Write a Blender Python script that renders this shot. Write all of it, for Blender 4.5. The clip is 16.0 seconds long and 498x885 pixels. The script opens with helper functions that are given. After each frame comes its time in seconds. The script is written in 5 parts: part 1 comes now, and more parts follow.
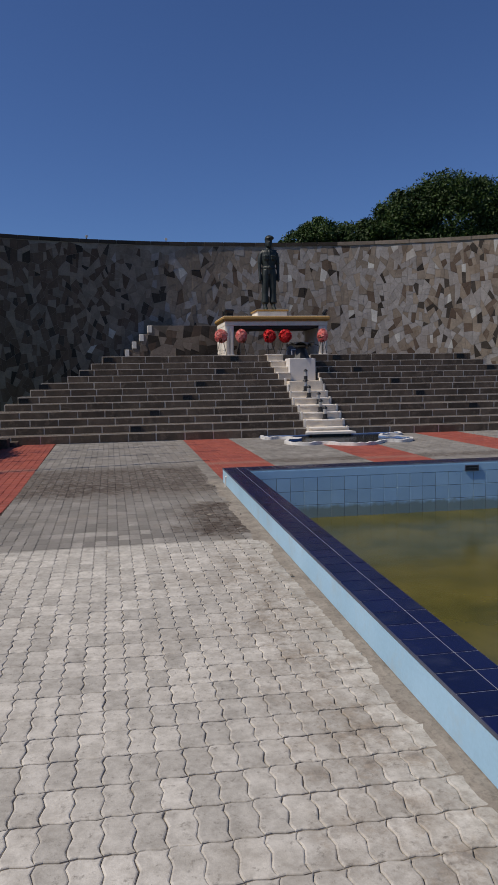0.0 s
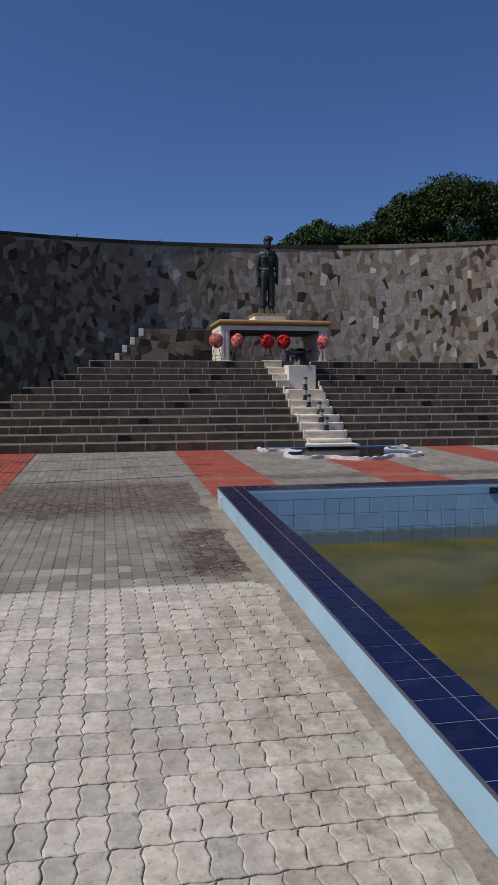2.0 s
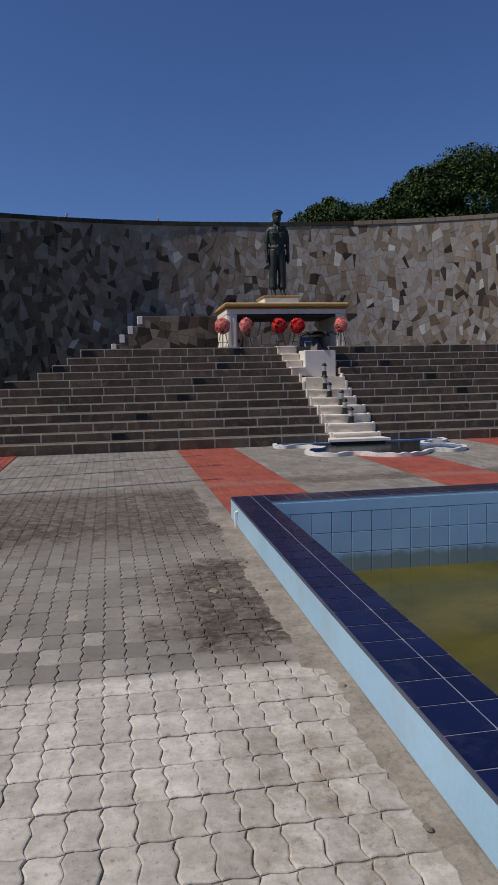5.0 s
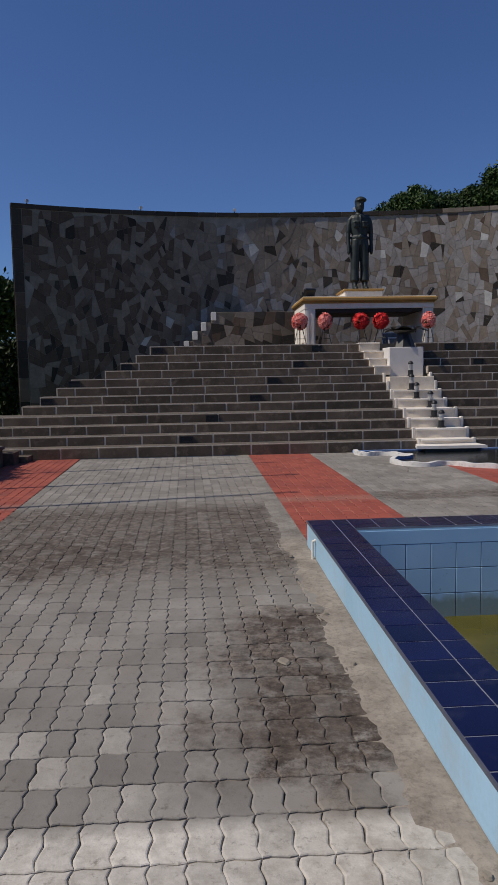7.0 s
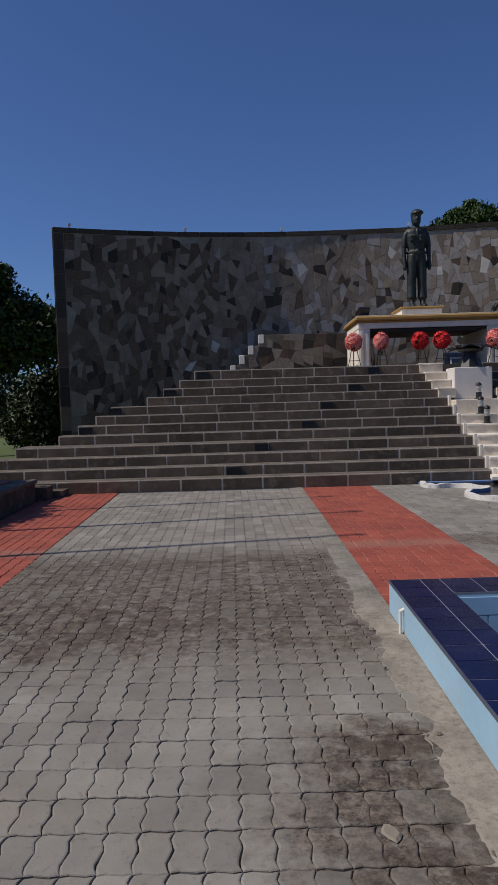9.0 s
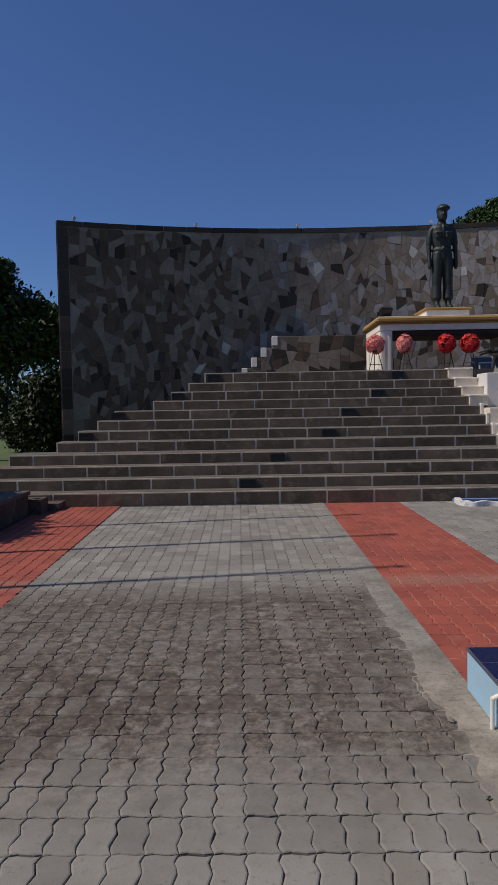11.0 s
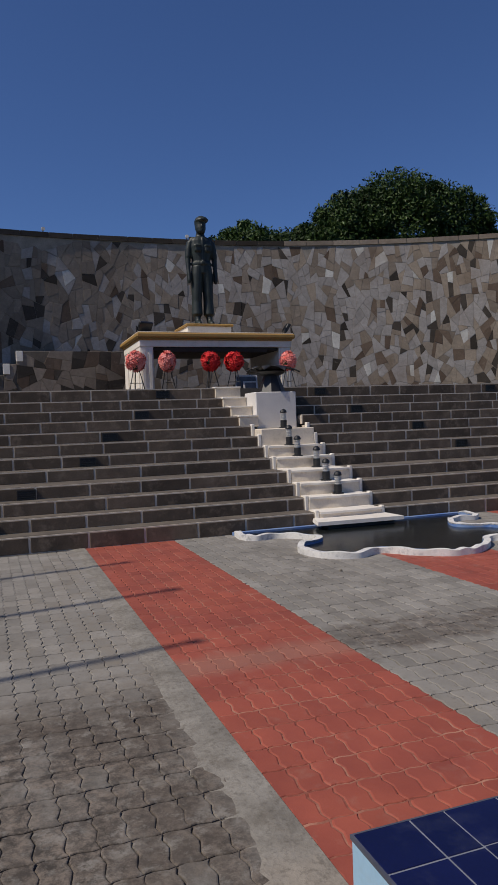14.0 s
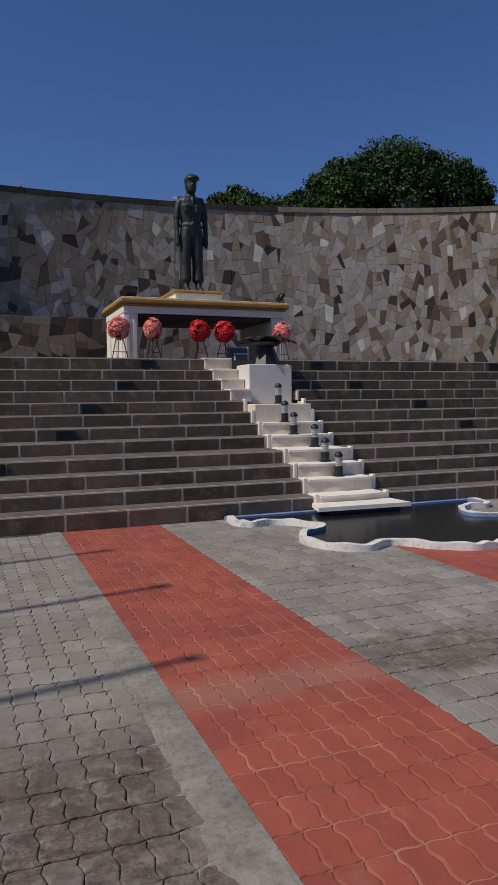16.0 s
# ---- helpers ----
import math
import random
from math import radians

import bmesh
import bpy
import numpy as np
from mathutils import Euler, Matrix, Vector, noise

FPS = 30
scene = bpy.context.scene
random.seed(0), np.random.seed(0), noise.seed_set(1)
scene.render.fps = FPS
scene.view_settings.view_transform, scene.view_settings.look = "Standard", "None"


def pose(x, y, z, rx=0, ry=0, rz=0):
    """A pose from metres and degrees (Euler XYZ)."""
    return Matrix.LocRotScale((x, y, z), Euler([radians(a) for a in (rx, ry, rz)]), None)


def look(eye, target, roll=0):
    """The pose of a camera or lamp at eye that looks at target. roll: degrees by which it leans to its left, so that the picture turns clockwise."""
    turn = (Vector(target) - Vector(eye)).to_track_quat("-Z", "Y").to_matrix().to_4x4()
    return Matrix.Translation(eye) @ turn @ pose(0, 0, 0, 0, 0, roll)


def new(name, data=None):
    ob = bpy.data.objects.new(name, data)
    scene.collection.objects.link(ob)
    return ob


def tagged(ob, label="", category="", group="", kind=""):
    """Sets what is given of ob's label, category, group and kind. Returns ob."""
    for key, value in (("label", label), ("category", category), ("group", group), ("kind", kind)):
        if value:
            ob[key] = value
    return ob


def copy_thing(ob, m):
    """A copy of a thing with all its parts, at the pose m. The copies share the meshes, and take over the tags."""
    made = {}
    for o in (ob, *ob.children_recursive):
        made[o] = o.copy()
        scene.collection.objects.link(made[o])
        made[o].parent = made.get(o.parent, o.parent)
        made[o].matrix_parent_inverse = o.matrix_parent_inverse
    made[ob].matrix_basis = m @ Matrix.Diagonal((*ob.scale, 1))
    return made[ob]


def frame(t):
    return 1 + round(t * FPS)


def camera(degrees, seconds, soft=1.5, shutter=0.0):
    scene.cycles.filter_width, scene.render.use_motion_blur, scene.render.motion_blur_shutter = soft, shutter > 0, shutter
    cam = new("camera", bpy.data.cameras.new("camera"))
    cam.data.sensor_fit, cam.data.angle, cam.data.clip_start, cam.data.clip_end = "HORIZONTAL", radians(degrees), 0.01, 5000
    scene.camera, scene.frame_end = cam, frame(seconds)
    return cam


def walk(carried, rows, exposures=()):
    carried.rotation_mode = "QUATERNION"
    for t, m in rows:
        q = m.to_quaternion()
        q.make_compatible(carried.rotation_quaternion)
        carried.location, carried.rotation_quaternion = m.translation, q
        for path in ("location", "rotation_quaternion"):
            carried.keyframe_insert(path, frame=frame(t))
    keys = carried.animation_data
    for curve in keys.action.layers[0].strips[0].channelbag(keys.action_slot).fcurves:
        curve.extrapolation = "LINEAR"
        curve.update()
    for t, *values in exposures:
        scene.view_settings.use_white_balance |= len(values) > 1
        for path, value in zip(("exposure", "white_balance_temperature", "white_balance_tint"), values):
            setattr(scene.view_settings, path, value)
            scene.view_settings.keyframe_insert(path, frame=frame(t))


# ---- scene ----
cam = camera(39.7, 16.0)
EXPOSURE, SUN_STRENGTH, SKY_STRENGTH = -0.05, 3.6, 0.062
SKY_TINT = (0.68, 0.95, 1.46)
KELVIN = 7350
PATH = [
    (0, (-4.55, -16.438, 1.557), (-4.21, -14.477, 1.358), -0.9),
    (0.5, (-4.543, -16.221, 1.588), (-4.198, -14.26, 1.404), -0.9),
    (1, (-4.514, -15.859, 1.536), (-4.129, -13.905, 1.353), -0.7),
    (1.5, (-4.51, -15.549, 1.542), (-4.038, -13.615, 1.351), -0.4),
    (2, (-4.434, -15.302, 1.565), (-4.072, -13.344, 1.385), -0.0),
    (2.5, (-4.352, -15.012, 1.552), (-4.063, -13.039, 1.388), -0.4),
    (3, (-4.341, -14.718, 1.56), (-3.968, -12.759, 1.411), -0.9),
    (3.2, (-4.308, -14.6, 1.558), (-3.924, -12.644, 1.4), -1.6),
    (5.3, (-4.162, -13.044, 1.364), (-3.842, -11.08, 1.167), -1.0),
    (5.5, (-4.13, -12.932, 1.367), (-3.855, -10.962, 1.163), -1.1),
    (6, (-4.114, -12.693, 1.378), (-3.922, -10.714, 1.164), -0.5),
    (6.5, (-4.114, -12.383, 1.368), (-3.933, -10.401, 1.164), -0.4),
    (7, (-4.055, -12.144, 1.383), (-3.929, -10.157, 1.193), -1.0),
    (7.5, (-4.018, -11.87, 1.386), (-3.999, -9.877, 1.222), -0.1),
    (8, (-4.047, -11.612, 1.375), (-4.002, -9.616, 1.268), 0.0),
    (8.5, (-4.075, -11.347, 1.404), (-4.013, -9.351, 1.294), -1.1),
    (9, (-4.105, -11.024, 1.362), (-4.11, -9.027, 1.251), -1.7),
    (9.5, (-4.148, -10.748, 1.37), (-4.178, -8.751, 1.266), -0.8),
    (9.7, (-4.179, -10.655, 1.381), (-4.219, -8.657, 1.288), -0.9),
    (11.8, (-4.276, -9.54, 1.396), (-4.243, -7.544, 1.28), -1.3),
    (12, (-4.285, -9.437, 1.407), (-4.208, -7.443, 1.281), -1.0),
    (12.5, (-4.263, -9.159, 1.403), (-4.124, -7.168, 1.274), -0.4),
    (13, (-4.233, -8.922, 1.396), (-3.921, -6.949, 1.297), -0.2),
    (13.5, (-4.232, -8.699, 1.448), (-3.658, -6.785, 1.378), -1.5),
    (14, (-4.176, -8.478, 1.452), (-3.505, -6.595, 1.393), -2.0),
    (14.5, (-4.154, -8.217, 1.423), (-3.45, -6.346, 1.365), -0.6),
    (15, (-4.173, -7.945, 1.394), (-3.373, -6.114, 1.311), -0.0),
    (15.5, (-4.162, -7.782, 1.396), (-3.37, -5.95, 1.261), -0.6),
    (16, (-4.066, -7.609, 1.422), (-3.342, -5.749, 1.294), -0.6),
]
walk(cam, [(t, look(eye, target, roll)) for t, eye, target, roll in PATH], exposures=[(0, EXPOSURE, KELVIN, 10), (16, EXPOSURE, KELVIN, 10)])

# ---- world, sun ----
SUN_EL = 50.0
SUN_DIR = Vector((-0.987, -0.16, 0)).normalized() * math.cos(radians(SUN_EL)) + Vector((0, 0, math.sin(radians(SUN_EL))))
world = bpy.data.worlds.new("world")
scene.world = world
world.use_nodes = True
wt = world.node_tree
wt.nodes.clear()
sky = wt.nodes.new("ShaderNodeTexSky")
sky.sky_type, sky.sun_disc = "NISHITA", False
sky.sun_elevation, sky.sun_rotation = radians(SUN_EL), radians(261)
sky.altitude, sky.air_density, sky.dust_density, sky.ozone_density = 600, 1.0, 0.9, 5.0
wbg = wt.nodes.new("ShaderNodeBackground")
wbg.inputs["Strength"].default_value = SKY_STRENGTH
wout = wt.nodes.new("ShaderNodeOutputWorld")
deep = wt.nodes.new("ShaderNodeMix")
deep.data_type, deep.blend_type = "RGBA", "MULTIPLY"
deep.inputs[0].default_value = 1.0
deep.inputs[7].default_value = (*SKY_TINT, 1)
wt.links.new(sky.outputs[0], deep.inputs[6])
wt.links.new(deep.outputs[2], wbg.inputs[0])
wt.links.new(wbg.outputs[0], wout.inputs[0])
sun = new("sun", bpy.data.lights.new("sun", "SUN"))
sun.data.energy, sun.data.angle, sun.data.color = SUN_STRENGTH, radians(0.53), (1.0, 0.97, 0.925)
sun.matrix_world = look(SUN_DIR * 60, (0, 0, 0))


# ---- materials ----
class Nodes:
    """Short hand for building one node material."""

    def __init__(self, name):
        self.mat = bpy.data.materials.new(name)
        self.mat.use_nodes = True
        self.tree = self.mat.node_tree
        self.bsdf = self.tree.nodes["Principled BSDF"]

    def add(self, kind, **values):
        node = self.tree.nodes.new(kind)
        for key, value in values.items():
            node.inputs[key.replace("_", " ")].default_value = value
        return node

    def link(self, a, b):
        self.tree.links.new(a, b)
        return self

    def place(self):
        if not hasattr(self, "_place"):
            self._place = self.add("ShaderNodeNewGeometry").outputs["Position"]
        return self._place

    def noise(self, scale, detail=4.0, rough=0.55, vector=None, stretch=None):
        node = self.add("ShaderNodeTexNoise", Scale=scale, Detail=detail, Roughness=rough)
        vector = vector or self.place()
        if stretch:
            m = self.add("ShaderNodeMapping")
            m.inputs["Scale"].default_value = stretch
            self.link(vector, m.inputs["Vector"])
            vector = m.outputs[0]
        self.link(vector, node.inputs["Vector"])
        return node.outputs["Fac"]

    def ramp(self, fac, stops):
        node = self.add("ShaderNodeValToRGB")
        els = node.color_ramp.elements
        while len(els) < len(stops):
            els.new(0.5)
        for el, (at, c) in zip(els, stops):
            el.position = at
            el.color = (c, c, c, 1) if isinstance(c, (int, float)) else (*c, 1)
        self.link(fac, node.inputs[0])
        return node.outputs[0]

    def math(self, op, a, b=0.0, clamp=False):
        node = self.add("ShaderNodeMath")
        node.operation, node.use_clamp = op, clamp
        for n, v in enumerate((a, b)):
            if isinstance(v, (int, float)):
                node.inputs[n].default_value = v
            else:
                self.link(v, node.inputs[n])
        return node.outputs[0]

    def mix(self, fac, a, b, blend="MIX"):
        node = self.add("ShaderNodeMix")
        node.data_type, node.blend_type = "RGBA", blend
        for socket, v in ((node.inputs[0], fac), (node.inputs[6], a), (node.inputs[7], b)):
            if isinstance(v, (int, float)):
                socket.default_value = v
            elif isinstance(v, tuple):
                socket.default_value = (*v, 1)
            else:
                self.link(v, socket)
        return node.outputs[2]

    def xyz(self):
        node = self.add("ShaderNodeSeparateXYZ")
        self.link(self.place(), node.inputs[0])
        return node.outputs

    def chance(self):
        """A random number for each object and each loose piece of it."""
        info, geo = self.add("ShaderNodeObjectInfo"), self.add("ShaderNodeNewGeometry")
        return self.math("FRACT", self.math("ADD", info.outputs["Random"], geo.outputs["Random Per Island"]))

    def band(self, v, lo, hi, soft, wobble=None):
        """1 between lo and hi, falling off softly."""
        if wobble is not None:
            v = self.math("ADD", v, wobble)
        a = self.math("DIVIDE", self.math("SUBTRACT", v, lo), soft, True)
        b = self.math("DIVIDE", self.math("SUBTRACT", hi, v), soft, True)
        return self.math("MULTIPLY", a, b)

    def done(self, colour, rough=0.8, bump=None, strength=0.3, distance=0.01, metal=0.0, gloss=0.5):
        b = self.bsdf
        if isinstance(colour, tuple):
            b.inputs["Base Color"].default_value = (*colour, 1)
        else:
            self.link(colour, b.inputs["Base Color"])
        if isinstance(rough, (int, float)):
            b.inputs["Roughness"].default_value = rough
        else:
            self.link(rough, b.inputs["Roughness"])
        b.inputs["Metallic"].default_value = metal
        b.inputs["Specular IOR Level"].default_value = gloss
        if bump is not None:
            node = self.add("ShaderNodeBump", Strength=strength, Distance=distance)
            self.link(bump, node.inputs["Height"])
            self.link(node.outputs[0], b.inputs["Normal"])
        return self.mat


def worn(name, a, b, scale=3.0, grain=60.0, rough=0.8, bump=0.25, dirt=None, dirt_amount=0.5, vary=0.0, gloss=0.4):
    """A matt surface that drifts between two colours, with grain, optional dirt and a tone for each piece."""
    n = Nodes(name)
    big, fine = n.noise(scale, 5.0, 0.6), n.noise(grain, 3.0)
    c = n.mix(n.ramp(big, [(0.3, 0), (0.7, 1)]), a, b)
    c = n.mix(min(0.35, bump * 1.1), c, n.ramp(fine, [(0.25, 0.35), (0.75, 1.0)]), "MULTIPLY")
    if vary:
        c = n.mix(1.0, c, n.ramp(n.chance(), [(0, 1 - vary), (1, 1.0)]), "MULTIPLY")
    if dirt:
        mask = n.ramp(n.noise(scale * 2.3, 8.0, 0.7), [(0.52, 0), (0.72, dirt_amount)])
        c = n.mix(mask, c, dirt)
    return n.done(c, rough, fine, bump, 0.004, gloss=gloss)


def plain(name, c, rough=0.5, metal=0.0, gloss=0.5):
    n = Nodes(name)
    f = n.noise(25.0, 4.0)
    col = n.mix(0.25, c, n.ramp(f, [(0.3, 0.5), (0.7, 1.0)]), "MULTIPLY")
    return n.done(col, rough, f, 0.08, 0.003, metal, gloss)


M = {}
M["white_paint"] = worn("white_paint", (0.82, 0.77, 0.7), (0.73, 0.67, 0.59), 2.5, 45, 0.65, 0.12, (0.4, 0.34, 0.28), 0.35)
M["cream_paint"] = worn("cream_paint", (0.78, 0.69, 0.57), (0.66, 0.57, 0.46), 3.0, 40, 0.75, 0.2, (0.3, 0.24, 0.19), 0.4)
M["pedestal_paint"] = worn("pedestal_paint", (0.66, 0.63, 0.6), (0.58, 0.55, 0.53), 2.0, 50, 0.6, 0.1, (0.4, 0.36, 0.32), 0.2)
M["ochre_paint"] = worn("ochre_paint", (0.4, 0.235, 0.07), (0.31, 0.18, 0.055), 4.0, 50, 0.6, 0.1)
M["mortar"] = worn("mortar", (0.68, 0.6, 0.5), (0.5, 0.435, 0.36), 4.0, 70, 0.9, 0.3, (0.15, 0.13, 0.12), 0.5)
M["tread"] = worn("tread", (0.17, 0.14, 0.112), (0.09, 0.075, 0.06), 2.5, 60, 0.9, 0.3, (0.08, 0.07, 0.065), 0.6)
M["step_stone"] = worn("step_stone", (0.2, 0.147, 0.106), (0.092, 0.068, 0.049), 2.6, 60, 0.85, 0.6, (0.27, 0.205, 0.15), 0.6, 0.5)
M["concrete"] = worn("concrete", (0.31, 0.272, 0.222), (0.19, 0.165, 0.13), 4.5, 45, 0.95, 0.6, (0.1, 0.085, 0.07), 0.85)
M["navy_tile"] = worn("navy_tile", (0.005, 0.006, 0.038), (0.007, 0.009, 0.056), 3.0, 30, 0.22, 0.05, (0.06, 0.065, 0.1), 0.25, 0.35, 0.5)
M["tile_trim"] = worn("tile_trim", (0.1, 0.105, 0.135), (0.06, 0.065, 0.09), 3.0, 40, 0.5, 0.1)
M["rim_paint"] = worn("rim_paint", (0.76, 0.74, 0.71), (0.62, 0.6, 0.57), 5.0, 45, 0.65, 0.2, (0.16, 0.17, 0.19), 0.8)
M["blue_paint"] = worn("blue_paint", (0.34, 0.53, 0.68), (0.28, 0.46, 0.6), 1.5, 50, 0.6, 0.12, (0.35, 0.34, 0.3), 0.35)
M["grout"] = worn("grout", (0.27, 0.285, 0.33), (0.15, 0.165, 0.21), 6.0, 80, 0.9, 0.2)
M["wall_core"] = worn("wall_core", (0.36, 0.32, 0.275), (0.2, 0.175, 0.15), 3.0, 50, 0.9, 0.3)
M["dark_wood"] = worn("dark_wood", (0.035, 0.024, 0.018), (0.02, 0.014, 0.011), 4.0, 40, 0.7, 0.2)
M["black_metal"] = plain("black_metal", (0.012, 0.012, 0.013), 0.45, 0.0)
M["dark_bronze"] = worn("dark_bronze", (0.022, 0.03, 0.028), (0.012, 0.017, 0.017), 3.0, 30, 0.5, 0.2, (0.045, 0.065, 0.055), 0.4)
M["lawn"] = worn("lawn", (0.06, 0.1, 0.025), (0.1, 0.13, 0.04), 1.2, 60, 0.95, 0.8, (0.15, 0.12, 0.06), 0.4)
M["earth"] = worn("earth", (0.16, 0.12, 0.08), (0.1, 0.08, 0.055), 1.5, 40, 0.95, 0.6)
M["bark"] = worn("bark", (0.09, 0.07, 0.05), (0.05, 0.04, 0.03), 5.0, 30, 0.95, 0.8)


# ---- building helpers ----
def finish(name, bm, material, parent=None, label="", smooth=False):
    me = bpy.data.meshes.new(name)
    bmesh.ops.recalc_face_normals(bm, faces=bm.faces)
    if smooth:
        for f in bm.faces:
            f.smooth = True
    bm.to_mesh(me)
    bm.free()
    for m in material if isinstance(material, (list, tuple)) else [material]:
        me.materials.append(m)
    ob = new(name, me)
    if parent is not None:
        ob.parent = parent
    if label:
        ob["label"] = label
    return ob


def part(name, bm, material, parent, label="", smooth=False):
    return finish(name, bm, material, parent, label, smooth)


def empty(name, x, y, z, rz=0, **tags):
    ob = new(name)
    ob.empty_display_size = 0.1
    ob.matrix_world = pose(x, y, z, 0, 0, rz)
    return tagged(ob, **tags)


def box(bm, x0, x1, y0, y1, z0, z1, bevel=0.0):
    vs = [bm.verts.new((x, y, z)) for z in (z0, z1) for x, y in ((x0, y0), (x1, y0), (x1, y1), (x0, y1))]
    faces = [bm.faces.new([vs[i] for i in q]) for q in ((3, 2, 1, 0), (4, 5, 6, 7), (0, 1, 5, 4), (1, 2, 6, 5), (2, 3, 7, 6), (3, 0, 4, 7))]
    if bevel:
        edges = list({e for f in faces for e in f.edges})
        bmesh.ops.bevel(bm, geom=edges, offset=bevel, segments=1, affect="EDGES")
    return bm


def boxes(*rows, bevel=0.0):
    bm = bmesh.new()
    for r in rows:
        box(bm, *r, bevel=bevel)
    return bm


def prism(bm, outline, z0, z1, shrink=0.0):
    """An upright prism over an outline of (x, y), its top edge drawn in by shrink towards the middle."""
    n = len(outline)
    cx, cy = sum(p[0] for p in outline) / n, sum(p[1] for p in outline) / n
    lo = [bm.verts.new((x, y, z0)) for x, y in outline]
    hi = [bm.verts.new((cx + (x - cx) * (1 - shrink), cy + (y - cy) * (1 - shrink), z1)) for x, y in outline]
    bm.faces.new(hi)
    bm.faces.new(lo[::-1])
    for i in range(n):
        bm.faces.new((lo[i], lo[(i + 1) % n], hi[(i + 1) % n], hi[i]))
    return bm


def lathe(bm, profile, seg=20, x=0.0, y=0.0):
    """Turns a profile of (radius, z) round an upright axis, closed at both ends."""
    rings = [[bm.verts.new((x + r * math.cos(a), y + r * math.sin(a), z)) for a in (2 * math.pi * i / seg for i in range(seg))] for r, z in profile]
    for a, b in zip(rings, rings[1:]):
        for i in range(seg):
            bm.faces.new((a[i], a[(i + 1) % seg], b[(i + 1) % seg], b[i]))
    bm.faces.new(rings[0][::-1])
    bm.faces.new(rings[-1])
    return bm


def rod(bm, a, b, r0, r1=None, seg=8):
    """A round bar from a to b, tapered from r0 to r1."""
    a, b, r1 = Vector(a), Vector(b), r0 if r1 is None else r1
    q = (b - a).to_track_quat("Z", "Y")
    rings = [[bm.verts.new(p + q @ Vector((r * math.cos(t), r * math.sin(t), 0))) for t in (2 * math.pi * i / seg for i in range(seg))] for p, r in ((a, r0), (b, r1))]
    for i in range(seg):
        bm.faces.new((rings[0][i], rings[0][(i + 1) % seg], rings[1][(i + 1) % seg], rings[1][i]))
    bm.faces.new(rings[0][::-1])
    bm.faces.new(rings[1])
    return bm


def clip(poly, px, py, nx, ny):
    """The part of a polygon on the inner side of a line through (px, py) with outward normal (nx, ny)."""
    out = []
    for (ax, ay), (bx, by) in zip(poly, poly[1:] + poly[:1]):
        da, db = (ax - px) * nx + (ay - py) * ny, (bx - px) * nx + (by - py) * ny
        if da <= 0:
            out.append((ax, ay))
        if da * db < 0:
            k = da / (da - db)
            out.append((ax + (bx - ax) * k, ay + (by - ay) * k))
    return out


# ---- the plan ----
RED_X = [(-7.35, -6.25), (-3.305, -2.205), (-0.45, 0.68), (2.55, 3.72), (5.55, 6.7)]
LEAN = (0.03, 0.012, 0.012, 0.012, 0.012)
POOL = (-3.245, 7.5, -22.0, -6.66)
RIM_Z, WATER_Z = 0.21, -0.52
STEP_Z = [0.03 + 0.17 * (n + 1) for n in range(11)] + [2.1]
STEP_Y = [0, 0.33, 0.62, 0.92, 1.5, 1.83, 2.12, 2.42, 2.72, 3.02, 3.32, 3.62]
STEP_L = [-9.6, -9.2, -8.8, -8.2, -7.6, -7.32, -7.05, -6.8, -6.15, -5.85, -5.55, -5.26]
STEP_R = [9.9, 9.6, 9.3, 9.0, 8.2, 7.9, 7.65, 7.4, 6.95, 6.6, 6.3, 5.95]
AXIS = 0.3
CASC = (-0.19, 0.76)
WALL_C, WALL_R, WALL_H = (-0.87, -10.97), 21.03, 6.5
WALL_A = (-23.9, 30.1)


# ---- ground ----
def build_ground():
    x0, x1, y0, y1 = POOL
    ground = finish("ground", boxes((-400, x0 + 0.05, -400, 400, -0.9, -0.03), (x1 - 0.05, 400, -400, 400, -0.9, -0.03), (x0 + 0.05, x1 - 0.05, y1 - 0.05, 400, -0.9, -0.03), (x0 + 0.05, x1 - 0.05, -400, y0 + 0.05, -0.9, -0.03)), M["lawn"])
    tagged(ground, "patchy green lawn and soil around the paved court", "ground", kind="structure")


build_ground()


def build_pool():
    x0, x1, y0, y1 = POOL
    w = 0.32
    pool = empty("pool_basin", x0, y1, 0, label="raised pool with pale blue walls and navy tiled coping", category="pool", kind="structure")
    def p(name, bm, m, label=""):
        bm.transform(Matrix.Translation((-x0, -y1, 0)))
        return part(name, bm, m, pool, label)
    p("pool_wall", boxes((x0, x0 + w, y0, y1, -1.5, 0.192), (x0 + w, x1 - w, y1 - w, y1, -1.5, 0.192), (x1 - w, x1, y0, y1, -1.5, 0.192), (x0 + w, x1 - w, y0, y0 + w, -1.5, 0.192)), M["blue_paint"], "pale blue painted wall")
    p("coping", boxes((x0 + 0.004, x0 + w, y0, y1 - 0.002, 0.192, RIM_Z - 0.0015), (x0 + w, x1 - w, y1 - w, y1 - 0.002, 0.192, RIM_Z - 0.0015), (x1 - w, x1, y0, y1 - 0.002, 0.192, RIM_Z - 0.0015)), M["grout"], "pale grout bed")
    p("edge_trim", boxes((x0 - 0.005, x0 + 0.004, y0, y1 + 0.005, 0.196, RIM_Z - 0.0005), (x0 + 0.004, x1, y1 - 0.002, y1 + 0.005, 0.196, RIM_Z - 0.0005)), M["tile_trim"], "dark grey edge trim")
    p("pool_floor", boxes((x0, x1, y0, y1, -1.7, -1.5)), M["blue_paint"])
    return pool


pool = build_pool()


